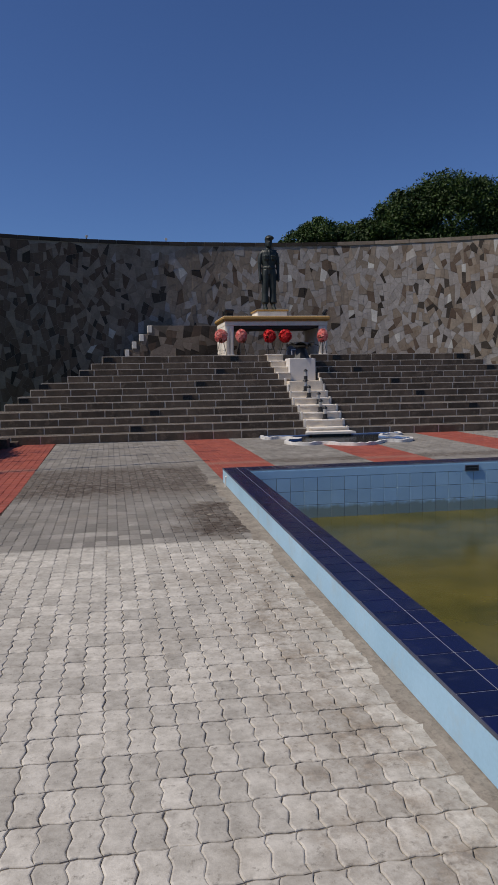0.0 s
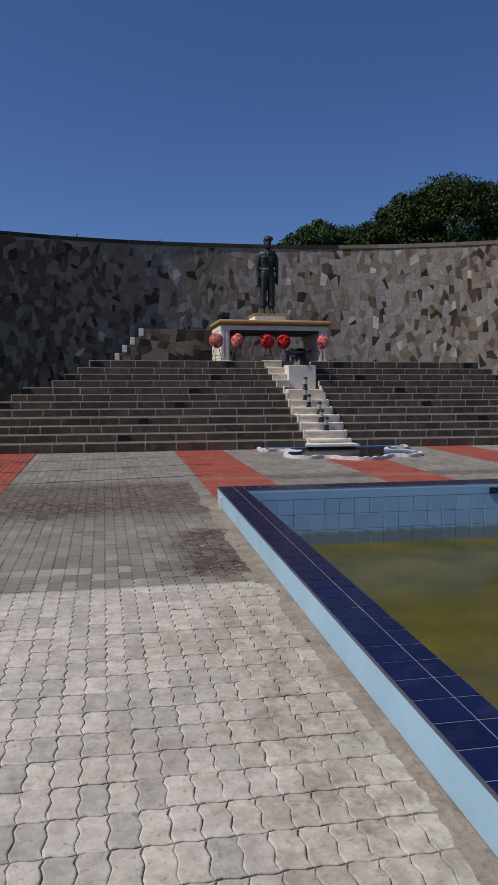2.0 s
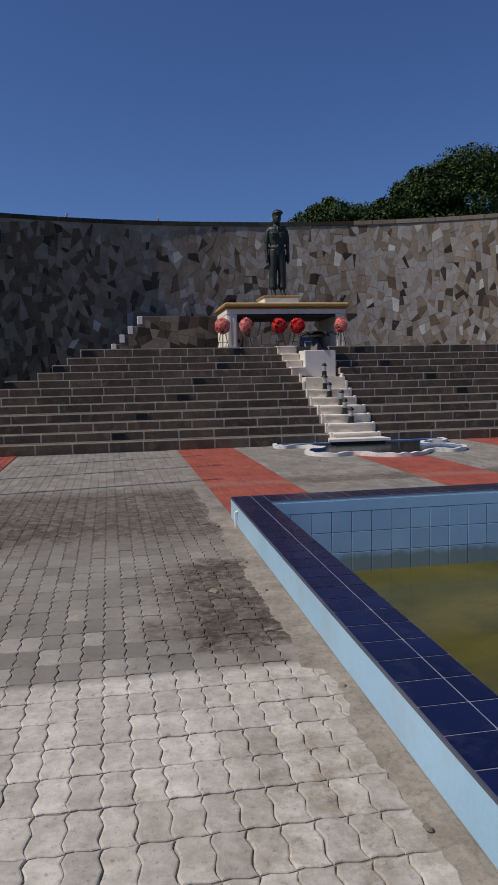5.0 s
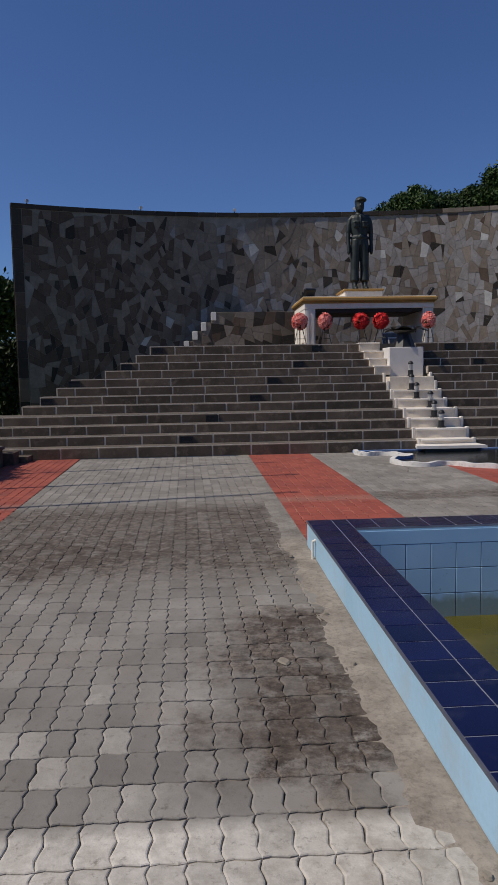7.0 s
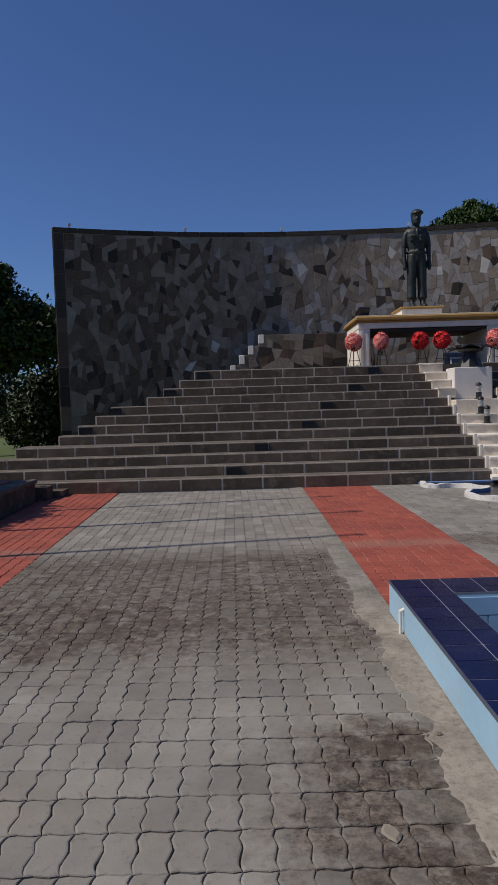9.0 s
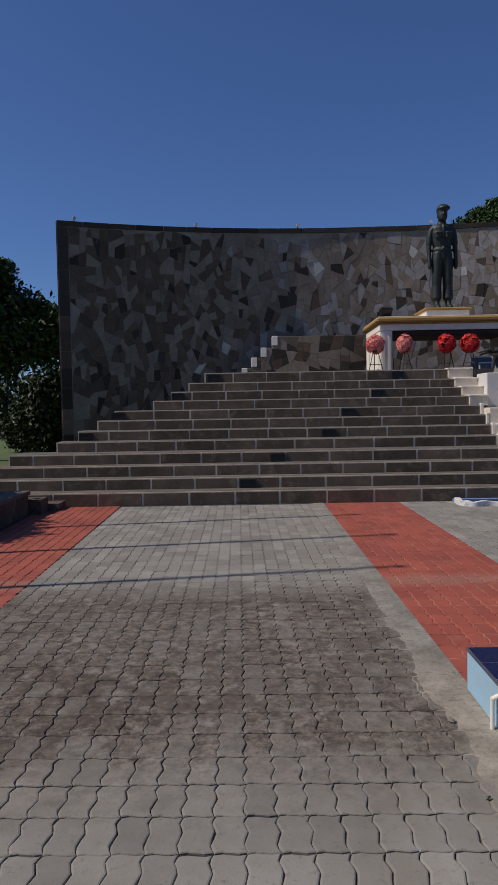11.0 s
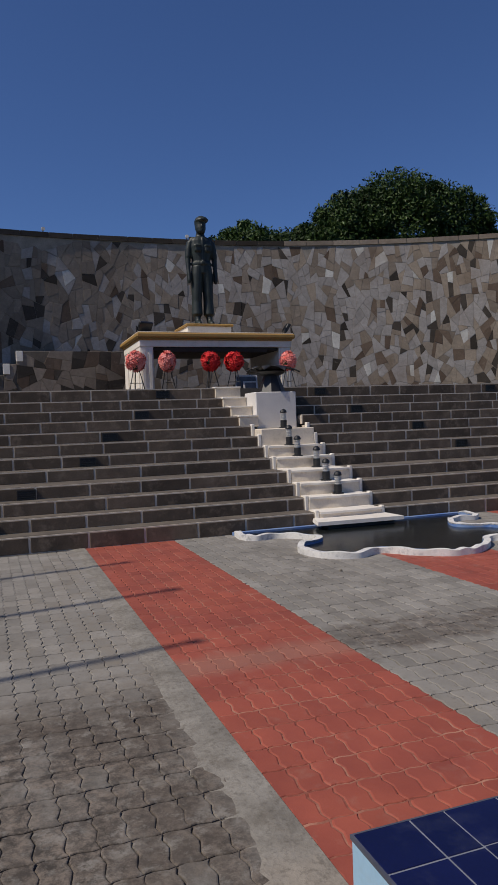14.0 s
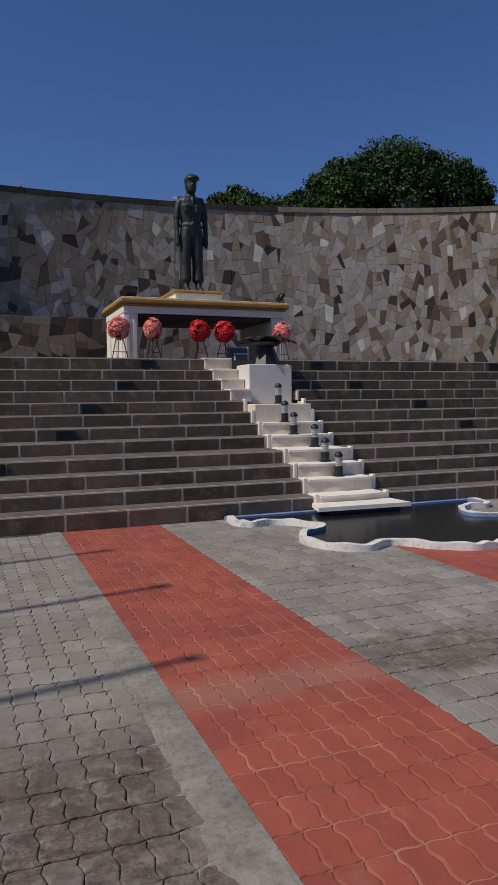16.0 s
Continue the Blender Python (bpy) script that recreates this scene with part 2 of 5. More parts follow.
def water_material(name, deep, light, scale, rough=0.06):
    n = Nodes(name)
    c = n.mix(n.ramp(n.noise(scale, 5.0, 0.6), [(0.35, 0), (0.7, 1)]), deep, light)
    return n.done(c, rough, n.noise(3.0, 2.0), 0.08, 0.02, gloss=0.35)


M["green_water"] = water_material("green_water", (0.062, 0.06, 0.009), (0.125, 0.105, 0.016), 1.3, 0.16)
M["dark_water"] = water_material("dark_water", (0.006, 0.008, 0.008), (0.012, 0.014, 0.012), 2.0, 0.2)
x0, x1, y0, y1 = POOL
tagged(finish("water", boxes((x0 + 0.3, x1 - 0.3, y0 + 0.3, y1 - 0.3, WATER_Z - 0.1, WATER_Z)), M["green_water"]), "murky olive green standing water in the pool", "water", kind="structure")


# ---- amphitheatre steps ----
def build_steps():
    steps = empty("steps", 0, 0, 0, label="wide dark stone block steps with pale mortar joints", category="steps", kind="structure")
    zb = -0.1
    for n in range(12):
        z, yb = STEP_Z[n], 3.9 if n == 11 else STEP_Y[n + 1] + 0.12
        for lo, hi in ((STEP_L[n], CASC[0] - 0.06), (CASC[1] + 0.06, STEP_R[n])):
            part("core", boxes((lo, hi, STEP_Y[n], yb, zb, z - 0.004)), M["mortar"], steps, "pale mortar")
            part("tread", boxes((lo, hi, STEP_Y[n] + 0.022, yb, z - 0.02, z)), M["tread"], steps, "weathered grey tread")
        zb = z - 0.15
    return steps


steps = build_steps()
terrace = finish("terrace_floor", boxes((-5.25, 5.9, 3.9, 9.0, -0.1, 2.096)), M["tread"])
tagged(terrace, "grey concrete terrace behind the steps", "terrace", kind="structure")


# ---- curved stone wall ----
def on_wall(s, z, out=0.0):
    """A place on the wall's inner face, s metres along the arc from the axis."""
    a = s / WALL_R
    r = WALL_R - out
    z *= 1 - 0.0022 * max(0.0, -s)
    return Vector((WALL_C[0] + r * math.sin(a), WALL_C[1] + r * math.cos(a), z))


def build_wall():
    wall = empty("wall_curved", 0, 0, 0, label="tall concave wall clad in irregular grey flagstones", category="wall", kind="structure")
    bm, seg = bmesh.new(), 60
    rows = []
    for i in range(seg + 1):
        s = radians(WALL_A[0] + (WALL_A[1] - WALL_A[0]) * i / seg) * WALL_R
        back = s + (0.12 if i == 0 else 0)
        rows.append([bm.verts.new(on_wall(u, z, o)) for u, z, o in ((s, -0.1, 0), (s, WALL_H, 0), (back, WALL_H, -0.45), (back, -0.1, -0.45))])
    for a, b in zip(rows, rows[1:]):
        for k in range(4):
            bm.faces.new((a[k], b[k], b[(k + 1) % 4], a[(k + 1) % 4]))
    bm.faces.new(rows[0])
    bm.faces.new(rows[-1][::-1])
    part("core", bm, M["wall_core"], wall, "grey cement joints")
    return wall


wall = build_wall()

# ---- step lights ----
def build_step_light():
    ob = empty("step_light", 0, 0, 0, label="black recessed light box in the stone riser", category="light", group="step lights")
    part("frame", boxes((-0.12, 0.12, -0.012, 0.02, -0.065, -0.05), (-0.12, 0.12, -0.012, 0.02, 0.05, 0.065), (-0.12, -0.105, -0.012, 0.02, -0.05, 0.05), (0.105, 0.12, -0.012, 0.02, -0.05, 0.05)), M["black_metal"], ob)
    part("louvre", boxes(*[(-0.105, 0.105, -0.006, 0.012, z, z + 0.014) for z in (-0.04, -0.012, 0.016)]), M["black_metal"], ob)
    part("backplate", boxes((-0.105, 0.105, 0.012, 0.02, -0.05, 0.05)), M["black_metal"], ob)
    return ob


LIGHTS = [(2, -4.4), (4, -3.92), (6, -3.02), (8, -2.6), (10, -1.97), (12, -1.47), (12, -5.08), (10, -5.72), (8, -6.74), (6, -7.18),
          (2, 5.16), (4, 4.62), (6, 3.5), (8, 3.0), (10, 2.07), (12, 1.62), (12, 5.6), (10, 6.28)]
step_light = build_step_light()
for k, (n, x) in enumerate(LIGHTS):
    m = pose(x, STEP_Y[n - 1] - 0.022, STEP_Z[n - 1] - 0.1)
    if k:
        copy_thing(step_light, m)
    else:
        step_light.matrix_world = m


# ---- white cascade ----
def build_cascade():
    c0, c1 = CASC
    casc = empty("cascade", AXIS, 0, 0, label="white painted stepped water cascade between the steps", category="cascade")

    def p(name, bm, m, label="", smooth=False):
        bm.transform(Matrix.Translation((-AXIS, 0, 0)))
        return part(name, bm, m, casc, label, smooth)

    for n in range(6):
        yf, yb, z = STEP_Y[n] - 0.1, STEP_Y[n + 1] + 0.05, STEP_Z[n] - 0.025
        front = []
        for i in range(37):
            u = i / 36
            bulge = 0.03 * math.sin(math.pi * u) + 0.006 * math.sin(4 * math.pi * u + n * 1.7)
            front.append((c0 + (c1 - c0) * u, yf + 0.06 - bulge))
        bm = bmesh.new()
        prism(bm, front + [(c1, yb), (c0, yb)], -0.05, z, 0.0)
        p("white_tread", bm, M["cream_paint"])
        bm = bmesh.new()
        prism(bm, [(x, y - 0.02) for x, y in front] + [(c1, yb), (c0, yb)], z + 0.001, z + 0.03, 0.01)
        p("lip", bm, M["white_paint"])
    for lo, hi in ((c0 - 0.055, c0 - 0.005), (c1 + 0.005, c1 + 0.055)):
        for n in range(8):
            y1 = STEP_Y[n] + 0.09
            p("side_post", boxes((lo, hi, STEP_Y[n] - 0.035, y1 - 0.037, -0.05 if n == 0 else STEP_Z[n - 1] - 0.1, STEP_Z[n] + 0.025), bevel=0.006), M["white_paint"])
    p("upper_block", boxes((c0, c1, STEP_Y[6] - 0.03, 3.0, 0.9, 1.33), bevel=0.01), M["cream_paint"])
    for k in range(4):
        z = STEP_Z[8 + k] + 0.012
        p("back_step", boxes((c0 - 0.17 - 0.045 * k, -0.016, STEP_Y[8 + k] - 0.05, 4.0, z - 0.2, z - 0.03), bevel=0.006), M["cream_paint"])
        p("back_lip", boxes((c0 - 0.185 - 0.045 * k, -0.014, STEP_Y[8 + k] - 0.07, 4.0, z - 0.03, z), bevel=0.006), M["white_paint"])
    p("spout_slab", prism(bmesh.new(), [(c0 - 0.2, -0.4), (c1 + 0.1, -0.46), (c1 + 0.06, -0.02), (c0 - 0.1, -0.02)], 0.075, 0.125, 0.01), M["white_paint"], "white overhanging slab over the pond")
    # this black block stands in for the dark recess below the slab
    p("spout_base", boxes((c0 - 0.02, c1 + 0.02, -0.34, -0.01, -0.02, 0.074)), M["black_metal"], "black block for the dark recess under the slab")
    return casc


build_cascade()
ped = finish("pedestal", boxes((-0.01, 0.75, 2.78, 3.36, 1.33, 1.97), bevel=0.012), M["pedestal_paint"])
tagged(ped, "square white painted pedestal above the cascade", "pedestal")


def build_bowl():
    ob = empty("flame_bowl", 0.4, 3.06, 1.97, label="black metal flame bowl with spread petals on the pedestal", category="bowl")
    part("stem", prism(bmesh.new(), [(0.25 * math.cos(a), 0.25 * math.sin(a)) for a in (2 * math.pi * (i + 0.5) / 8 for i in range(8))], 0, 0.3, 0.45), M["black_metal"], ob)
    part("cup", lathe(bmesh.new(), [(0.12, 0.295), (0.22, 0.325), (0.26, 0.37), (0.21, 0.38), (0.1, 0.34)], 18), M["black_metal"], ob)
    rnd = random.Random(4)
    for i in range(9):
        a = 2 * math.pi * i / 9 + rnd.uniform(-0.15, 0.15)
        r = rnd.uniform(0.42, 0.55)
        bm = bmesh.new()
        rows = []
        for k in range(5):
            u = k / 4
            w = 0.12 * math.sin(math.pi * (0.12 + 0.86 * u)) + 0.004
            z = 0.32 + 0.13 * math.sin(u * 2.4) - 0.03 * u + 0.03 * math.sin(u * 3 + i)
            d = Vector((math.cos(a), math.sin(a), 0))
            e = Vector((-math.sin(a), math.cos(a), 0))
            mid = d * (0.1 + (r - 0.1) * u) + Vector((0, 0, z))
            rows.append([bm.verts.new(mid - e * w), bm.verts.new(mid + Vector((0, 0, -0.02))), bm.verts.new(mid + e * w), bm.verts.new(mid + Vector((0, 0, 0.012)))])
        for ra, rb in zip(rows, rows[1:]):
            for q in range(4):
                bm.faces.new((ra[q], ra[(q + 1) % 4], rb[(q + 1) % 4], rb[q]))
        part("petal", bm, M["black_metal"], ob)
    return ob


build_bowl()


# ---- bollard lights on the cascade ----
M["frame_silver"] = plain("frame_silver", (0.45, 0.44, 0.43), 0.4)
M["glass_tube"] = plain("glass_tube", (0.6, 0.6, 0.58), 0.25)


def build_bollard():
    ob = empty("bollard_light", 0, 0, 0, label="small black bollard lamp with a louvred clear head", category="lamp", group="cascade lamps")
    part("foot", lathe(bmesh.new(), [(0.085, 0), (0.085, 0.012), (0.06, 0.02)], 16), M["black_metal"], ob)
    part("base", lathe(bmesh.new(), [(0.055, 0.012), (0.055, 0.13), (0.05, 0.135)], 16), M["black_metal"], ob)
    part("tube", lathe(bmesh.new(), [(0.04, 0.13), (0.04, 0.27)], 14), M["glass_tube"], ob, "clear tube")
    for k in range(5):
        z = 0.146 + 0.025 * k
        part("ring", lathe(bmesh.new(), [(0.04, z), (0.054, z - 0.003), (0.054, z + 0.004), (0.04, z + 0.007)], 16), M["frame_silver"], ob, "grey metal ring")
    part("cap", lathe(bmesh.new(), [(0.058, 0.262), (0.058, 0.28), (0.05, 0.3), (0.035, 0.318), (0.012, 0.328)], 16), M["black_metal"], ob)
    return ob


BOLLARDS = [(0.36, 0.48, 0.375), (0.33, 0.8, 0.545), (0.42, 1.3, 0.715), (0.24, 1.62, 0.885), (0.22, 1.9, 1.055), (0.38, 2.5, 1.33)]
bollard = build_bollard()
for k, (x, y, z) in enumerate(BOLLARDS):
    if k:
        copy_thing(bollard, pose(x, y, z, 0, 0, 37 * k))
    else:
        bollard.matrix_world = pose(x, y, z)


# ---- pond ----
def smooth_line(points, per=14):
    """A Catmull-Rom line through the points."""
    out, n = [], len(points)
    for i in range(n - 1):
        p0, p1, p2, p3 = (points[max(0, min(n - 1, i + k))] for k in (-1, 0, 1, 2))
        for k in range(per):
            t = k / per
            out.append(tuple(0.5 * (2 * b + (c - a) * t + (2 * a - 5 * b + 4 * c - d) * t * t + (3 * b - a - 3 * c + d) * t**3) for a, b, c, d in zip(p0, p1, p2, p3)))
    return out + [points[-1]]


M["pond_blue"] = worn("pond_blue", (0.07, 0.17, 0.45), (0.2, 0.3, 0.48), 3.0, 40, 0.7, 0.25, (0.42, 0.4, 0.37), 0.7)


def build_pond():
    half = [(-1.74, -0.12), (-1.76, -0.42), (-1.62, -0.6), (-1.34, -0.58), (-1.14, -0.74), (-1.02, -1.05), (-1.32, -1.25), (-1.48, -1.6), (-1.36, -1.98), (-1.05, -2.15), (-0.72, -2.02), (-0.5, -2.28), (-0.2, -2.5), (0, -2.53)]
    pts = smooth_line(half + [(-x, y) for x, y in half[-2::-1]])
    pond = empty("pond", AXIS, 0, 0, label="scalloped garden pond with a white painted rim", category="pond")
    n = len(pts)
    inner = []
    for i, (x, y) in enumerate(pts):
        ax, ay = pts[max(0, i - 1)]
        bx, by = pts[min(n - 1, i + 1)]
        d = math.hypot(bx - ax, by - ay) or 1
        inner.append((x - (by - ay) / d * 0.075, y + (bx - ax) / d * 0.075))
    bm = bmesh.new()
    rows = []
    for i, ((x, y), (u, v)) in enumerate(zip(pts, inner)):
        h = 0.065 + 0.008 * math.sin(i * 0.39)
        rows.append([bm.verts.new(p) for p in ((x, y, -0.03), (x, y, h - 0.012), (x * 0.99 + u * 0.01, y, h), (u, v, h), (u, v, h - 0.02))])
    for a, b in zip(rows, rows[1:]):
        for k in range(4):
            bm.faces.new((a[k], b[k], b[k + 1], a[k + 1]))
    part("rim", bm, M["rim_paint"], pond, "white painted rim")
    bm = bmesh.new()
    rows = [[bm.verts.new(p) for p in ((u, v, 0.06), (u, v, 0.0))] for u, v in inner]
    for a, b in zip(rows, rows[1:]):
        bm.faces.new((a[0], b[0], b[1], a[1]))
    part("inner_wall", bm, M["pond_blue"], pond, "faded blue inner wall")
    part("back_wall", boxes((-1.74, 1.74, -0.12, -0.03, -0.03, 0.04)), M["pond_blue"], pond)
    bm = bmesh.new()
    bm.faces.new([bm.verts.new((u, v, 0.018)) for u, v in inner])
    part("pond_water", bm, M["dark_water"], pond, "dark still water")
    return pond


build_pond()


# ---- altar ----
def build_altar():
    al = empty("altar", 0.29, 5.84, 2.1, label="white painted altar canopy with an ochre cornice", category="altar")
    for x0, x1 in ((-1.7, -1.42), (1.42, 1.7)):
        pier = part("pier", boxes((x0, x1, 0, 1.9, 0, 1.0), bevel=0.01), M["white_paint"], al)
        part("pilaster", boxes((x0 + 0.04, x0 + 0.1, -0.03, -0.002, 0.02, 0.94), (x1 - 0.1, x1 - 0.04, -0.03, -0.002, 0.02, 0.94)), M["white_paint"], pier)
        part("base_mould", boxes((x0 - 0.03, x1 + 0.03, -0.045, 1.94, 0.002, 0.07), bevel=0.012), M["white_paint"], pier)
    side = al
    for y in (0.1, 0.75, 1.4):
        part("side_panel", boxes((-1.725, -1.702, y, y + 0.4, 0.14, 0.86), bevel=0.004), M["white_paint"], side)
    part("lintel", boxes((-1.71, 1.71, -0.02, 1.92, 1.0, 1.14), bevel=0.008), M["white_paint"], al)
    part("soffit", boxes((-1.41, 1.41, 0.03, 1.88, 0.93, 0.998), bevel=0.01), M["dark_wood"], al, "dark wooden ceiling")
    part("beam", boxes((-1.15, 1.15, -0.005, 0.12, 0.88, 0.995), bevel=0.02), M["dark_wood"], al, "dark wooden beam")
    part("cornice_lower", boxes((-1.735, 1.735, -0.06, 1.97, 1.14, 1.18), bevel=0.012), M["ochre_paint"], al, "ochre moulding")
    part("cornice", boxes((-1.785, 1.785, -0.12, 2.04, 1.18, 1.29), bevel=0.03), M["ochre_paint"], al, "ochre cornice")
    part("top_slab", boxes((-1.745, 1.745, -0.08, 1.99, 1.29, 1.31), bevel=0.006), M["cream_paint"], al)
    part("plinth", boxes((-0.58, 0.42, 0.3, 1.3, 1.31, 1.49), bevel=0.01), M["white_paint"], al)
    part("plinth_cap", boxes((-0.63, 0.47, 0.25, 1.35, 1.49, 1.54), bevel=0.02), M["ochre_paint"], al, "ochre cap")
    return al


build_altar()


# ---- statue ----
def rings(bm, rows, seg=16):
    """Skins a row of flat ellipses: (x, y, z, rx, ry)."""
    made = [[bm.verts.new((x + rx * math.cos(a), y + ry * math.sin(a), z)) for a in (2 * math.pi * i / seg for i in range(seg))] for x, y, z, rx, ry in rows]
    for a, b in zip(made, made[1:]):
        for i in range(seg):
            bm.faces.new((a[i], a[(i + 1) % seg], b[(i + 1) % seg], b[i]))
    bm.faces.new(made[0][::-1])
    bm.faces.new(made[-1])


def build_statue():
    bm = bmesh.new()
    for s in (-1, 1):
        rings(bm, [(s * 0.155, -0.12, 0.0, 0.075, 0.16), (s * 0.155, -0.11, 0.07, 0.078, 0.16), (s * 0.15, -0.03, 0.14, 0.07, 0.1), (s * 0.15, 0, 0.26, 0.085, 0.095)])
        rings(bm, [(s * 0.15, 0, 0.22, 0.095, 0.1), (s * 0.15, 0, 0.27, 0.135, 0.14), (s * 0.148, 0, 0.36, 0.128, 0.13), (s * 0.145, 0, 0.55, 0.12, 0.12), (s * 0.14, -0.01, 0.72, 0.126, 0.13), (s * 0.13, 0, 0.95, 0.14, 0.15), (s * 0.115, 0, 1.15, 0.155, 0.165), (s * 0.095, 0, 1.32, 0.15, 0.165)])
        rings(bm, [(s * 0.335, -0.05, 1.08, 0.045, 0.055), (s * 0.335, -0.05, 1.14, 0.05, 0.058), (s * 0.335, -0.03, 1.25, 0.05, 0.055), (s * 0.335, 0, 1.42, 0.06, 0.066), (s * 0.33, 0.01, 1.5, 0.065, 0.07), (s * 0.325, 0.01, 1.53, 0.078, 0.085), (s * 0.308, 0.01, 1.7, 0.08, 0.09), (s * 0.262, 0.01, 1.85, 0.09, 0.1), (s * 0.17, 0.01, 1.955, 0.08, 0.09)])
        rings(bm, [(s * 0.33, -0.06, 0.94, 0.03, 0.04), (s * 0.335, -0.065, 1.0, 0.045, 0.06), (s * 0.335, -0.055, 1.1, 0.046, 0.056)])
        box(bm, s * 0.125 - 0.07, s * 0.125 + 0.07, -0.215, -0.12, 1.62, 1.76, bevel=0.015)
        box(bm, s * 0.125 - 0.075, s * 0.125 + 0.075, -0.228, -0.12, 1.725, 1.77, bevel=0.01)
        box(bm, s * 0.22 - 0.07, s * 0.22 + 0.07, -0.05, 0.06, 1.94, 1.968, bevel=0.008)
    rings(bm, [(0, 0, 1.16, 0.22, 0.165), (0, 0, 1.3, 0.235, 0.172), (0, 0, 1.38, 0.235, 0.172), (0, 0, 1.44, 0.225, 0.165), (0, 0, 1.58, 0.255, 0.18), (0, 0, 1.75, 0.29, 0.19), (0, 0, 1.88, 0.285, 0.175), (0, 0, 1.945, 0.23, 0.14), (0, 0.01, 1.985, 0.12, 0.1), (0, 0.01, 2.1, 0.088, 0.092)])
    rings(bm, [(0, 0, 1.345, 0.25, 0.186), (0, 0, 1.405, 0.25, 0.186)])
    rings(bm, [(0, -0.06, 2.03, 0.07, 0.07), (0, -0.05, 2.075, 0.105, 0.115), (0, -0.03, 2.15, 0.128, 0.14), (0, -0.015, 2.24, 0.132, 0.145), (0, 0, 2.32, 0.122, 0.135)])
    rings(bm, [(0, -0.01, 2.25, 0.135, 0.152), (0, -0.012, 2.29, 0.138, 0.158), (0.02, -0.03, 2.31, 0.165, 0.18), (0.035, -0.03, 2.34, 0.17, 0.18), (0.03, -0.01, 2.395, 0.13, 0.14), (0.02, 0, 2.43, 0.06, 0.07)])
    box(bm, -0.02, 0.02, -0.185, -0.12, 2.16, 2.22, bevel=0.012)
    box(bm, -0.014, 0.014, -0.195, -0.15, 1.42, 1.95, bevel=0.004)
    box(bm, -0.055, 0.055, -0.205, -0.16, 1.34, 1.41, bevel=0.01)
    bm.transform(Matrix.Diagonal((0.93, 1, 1.02, 1)))
    ob = finish("statue", bm, M["dark_bronze"], smooth=True)
    fuse = ob.modifiers.new("fuse", "REMESH")
    fuse.mode, fuse.voxel_size, fuse.use_smooth_shade = "VOXEL", 0.014, True
    soften = ob.modifiers.new("soften", "SMOOTH")
    soften.factor, soften.iterations = 0.5, 1
    ob.matrix_world = pose(0.21, 6.62, 3.64)
    return tagged(ob, "dark green bronze standing figure on the altar plinth", "statue")


build_statue()


# ---- flower wreaths ----
def petal_material(name, a, b):
    n = Nodes(name)
    c = n.mix(n.chance(), a, b)
    return n.done(c, 0.6, n.noise(90.0), 0.2, 0.003, gloss=0.3)


M["salmon_petals"] = petal_material("salmon_petals", (0.72, 0.12, 0.1), (0.85, 0.33, 0.29))
M["red_petals"] = petal_material("red_petals", (0.5, 0.01, 0.015), (0.78, 0.04, 0.04))
M["leaf_green"] = plain("leaf_green", (0.03, 0.06, 0.02), 0.6)


def build_wreath(mat, label, seed):
    rnd = random.Random(seed)
    ob = empty("flower_wreath", 0, 0, 0, label=label, category="wreath", group="wreaths before the altar")
    for k in range(3):
        a = radians(90 + 120 * k)
        part("leg", rod(bmesh.new(), (0.19 * math.cos(a), 0.17 * math.sin(a), 0), (0.03 * math.cos(a), 0.03 * math.sin(a), 0.6), 0.009), M["black_metal"], ob)
    part("crossbar", rod(bmesh.new(), (-0.14, -0.05, 0.2), (0.14, -0.05, 0.2), 0.007), M["black_metal"], ob)
    bm = bmesh.new()
    lathe(bm, [(0.03, 0.47), (0.1, 0.52), (0.13, 0.62), (0.1, 0.73), (0.03, 0.77)], 14)
    part("foliage", bm, M["leaf_green"], ob, "dark green leaves")
    bm = bmesh.new()
    for _ in range(240):
        d = Vector((rnd.gauss(0, 1), rnd.gauss(0, 1), rnd.gauss(0, 1))).normalized()
        mid = Vector((0, 0, 0.63)) + Vector((d.x * 0.17, d.y * 0.125, d.z * 0.175)) * rnd.uniform(0.72, 1.16)
        q = d.to_track_quat("Z", "Y")
        r = rnd.uniform(0.036, 0.066)
        tip = bm.verts.new(mid + d * 0.012)
        for j in range(5):
            a, b, c = (2 * math.pi * (j + o) / 5 for o in (0, 0.5, 1))
            v = [bm.verts.new(mid + q @ Vector((r * s * math.cos(t), r * s * math.sin(t), h))) for t, s, h in ((a, 0.6, 0.004), (b, 1.15, 0.026), (c, 0.6, 0.004))]
            bm.faces.new((tip, *v))
    part("blossoms", bm, mat, ob)
    return ob


salmon = build_wreath(M["salmon_petals"], "round salmon pink flower wreath on a wire tripod", 1)
red = build_wreath(M["red_petals"], "round deep red flower wreath on a wire tripod", 2)
salmon.matrix_world = pose(-1.63, 5.2, 2.1)
red.matrix_world = pose(-0.08, 5.2, 2.1, 0, 0, 8)
for x, kind, rz in ((-0.99, salmon, 40), (0.43, red, -30), (1.65, salmon, 100)):
    copy_thing(kind, pose(x, 5.2, 2.1, 0, 0, rz))


# ---- framed pictures, floodlights, wall lamps ----
M["picture_dark"] = worn("picture_dark", (0.06, 0.06, 0.065), (0.12, 0.12, 0.13), 8, 30, 0.4, 0.02, gloss=0.25)


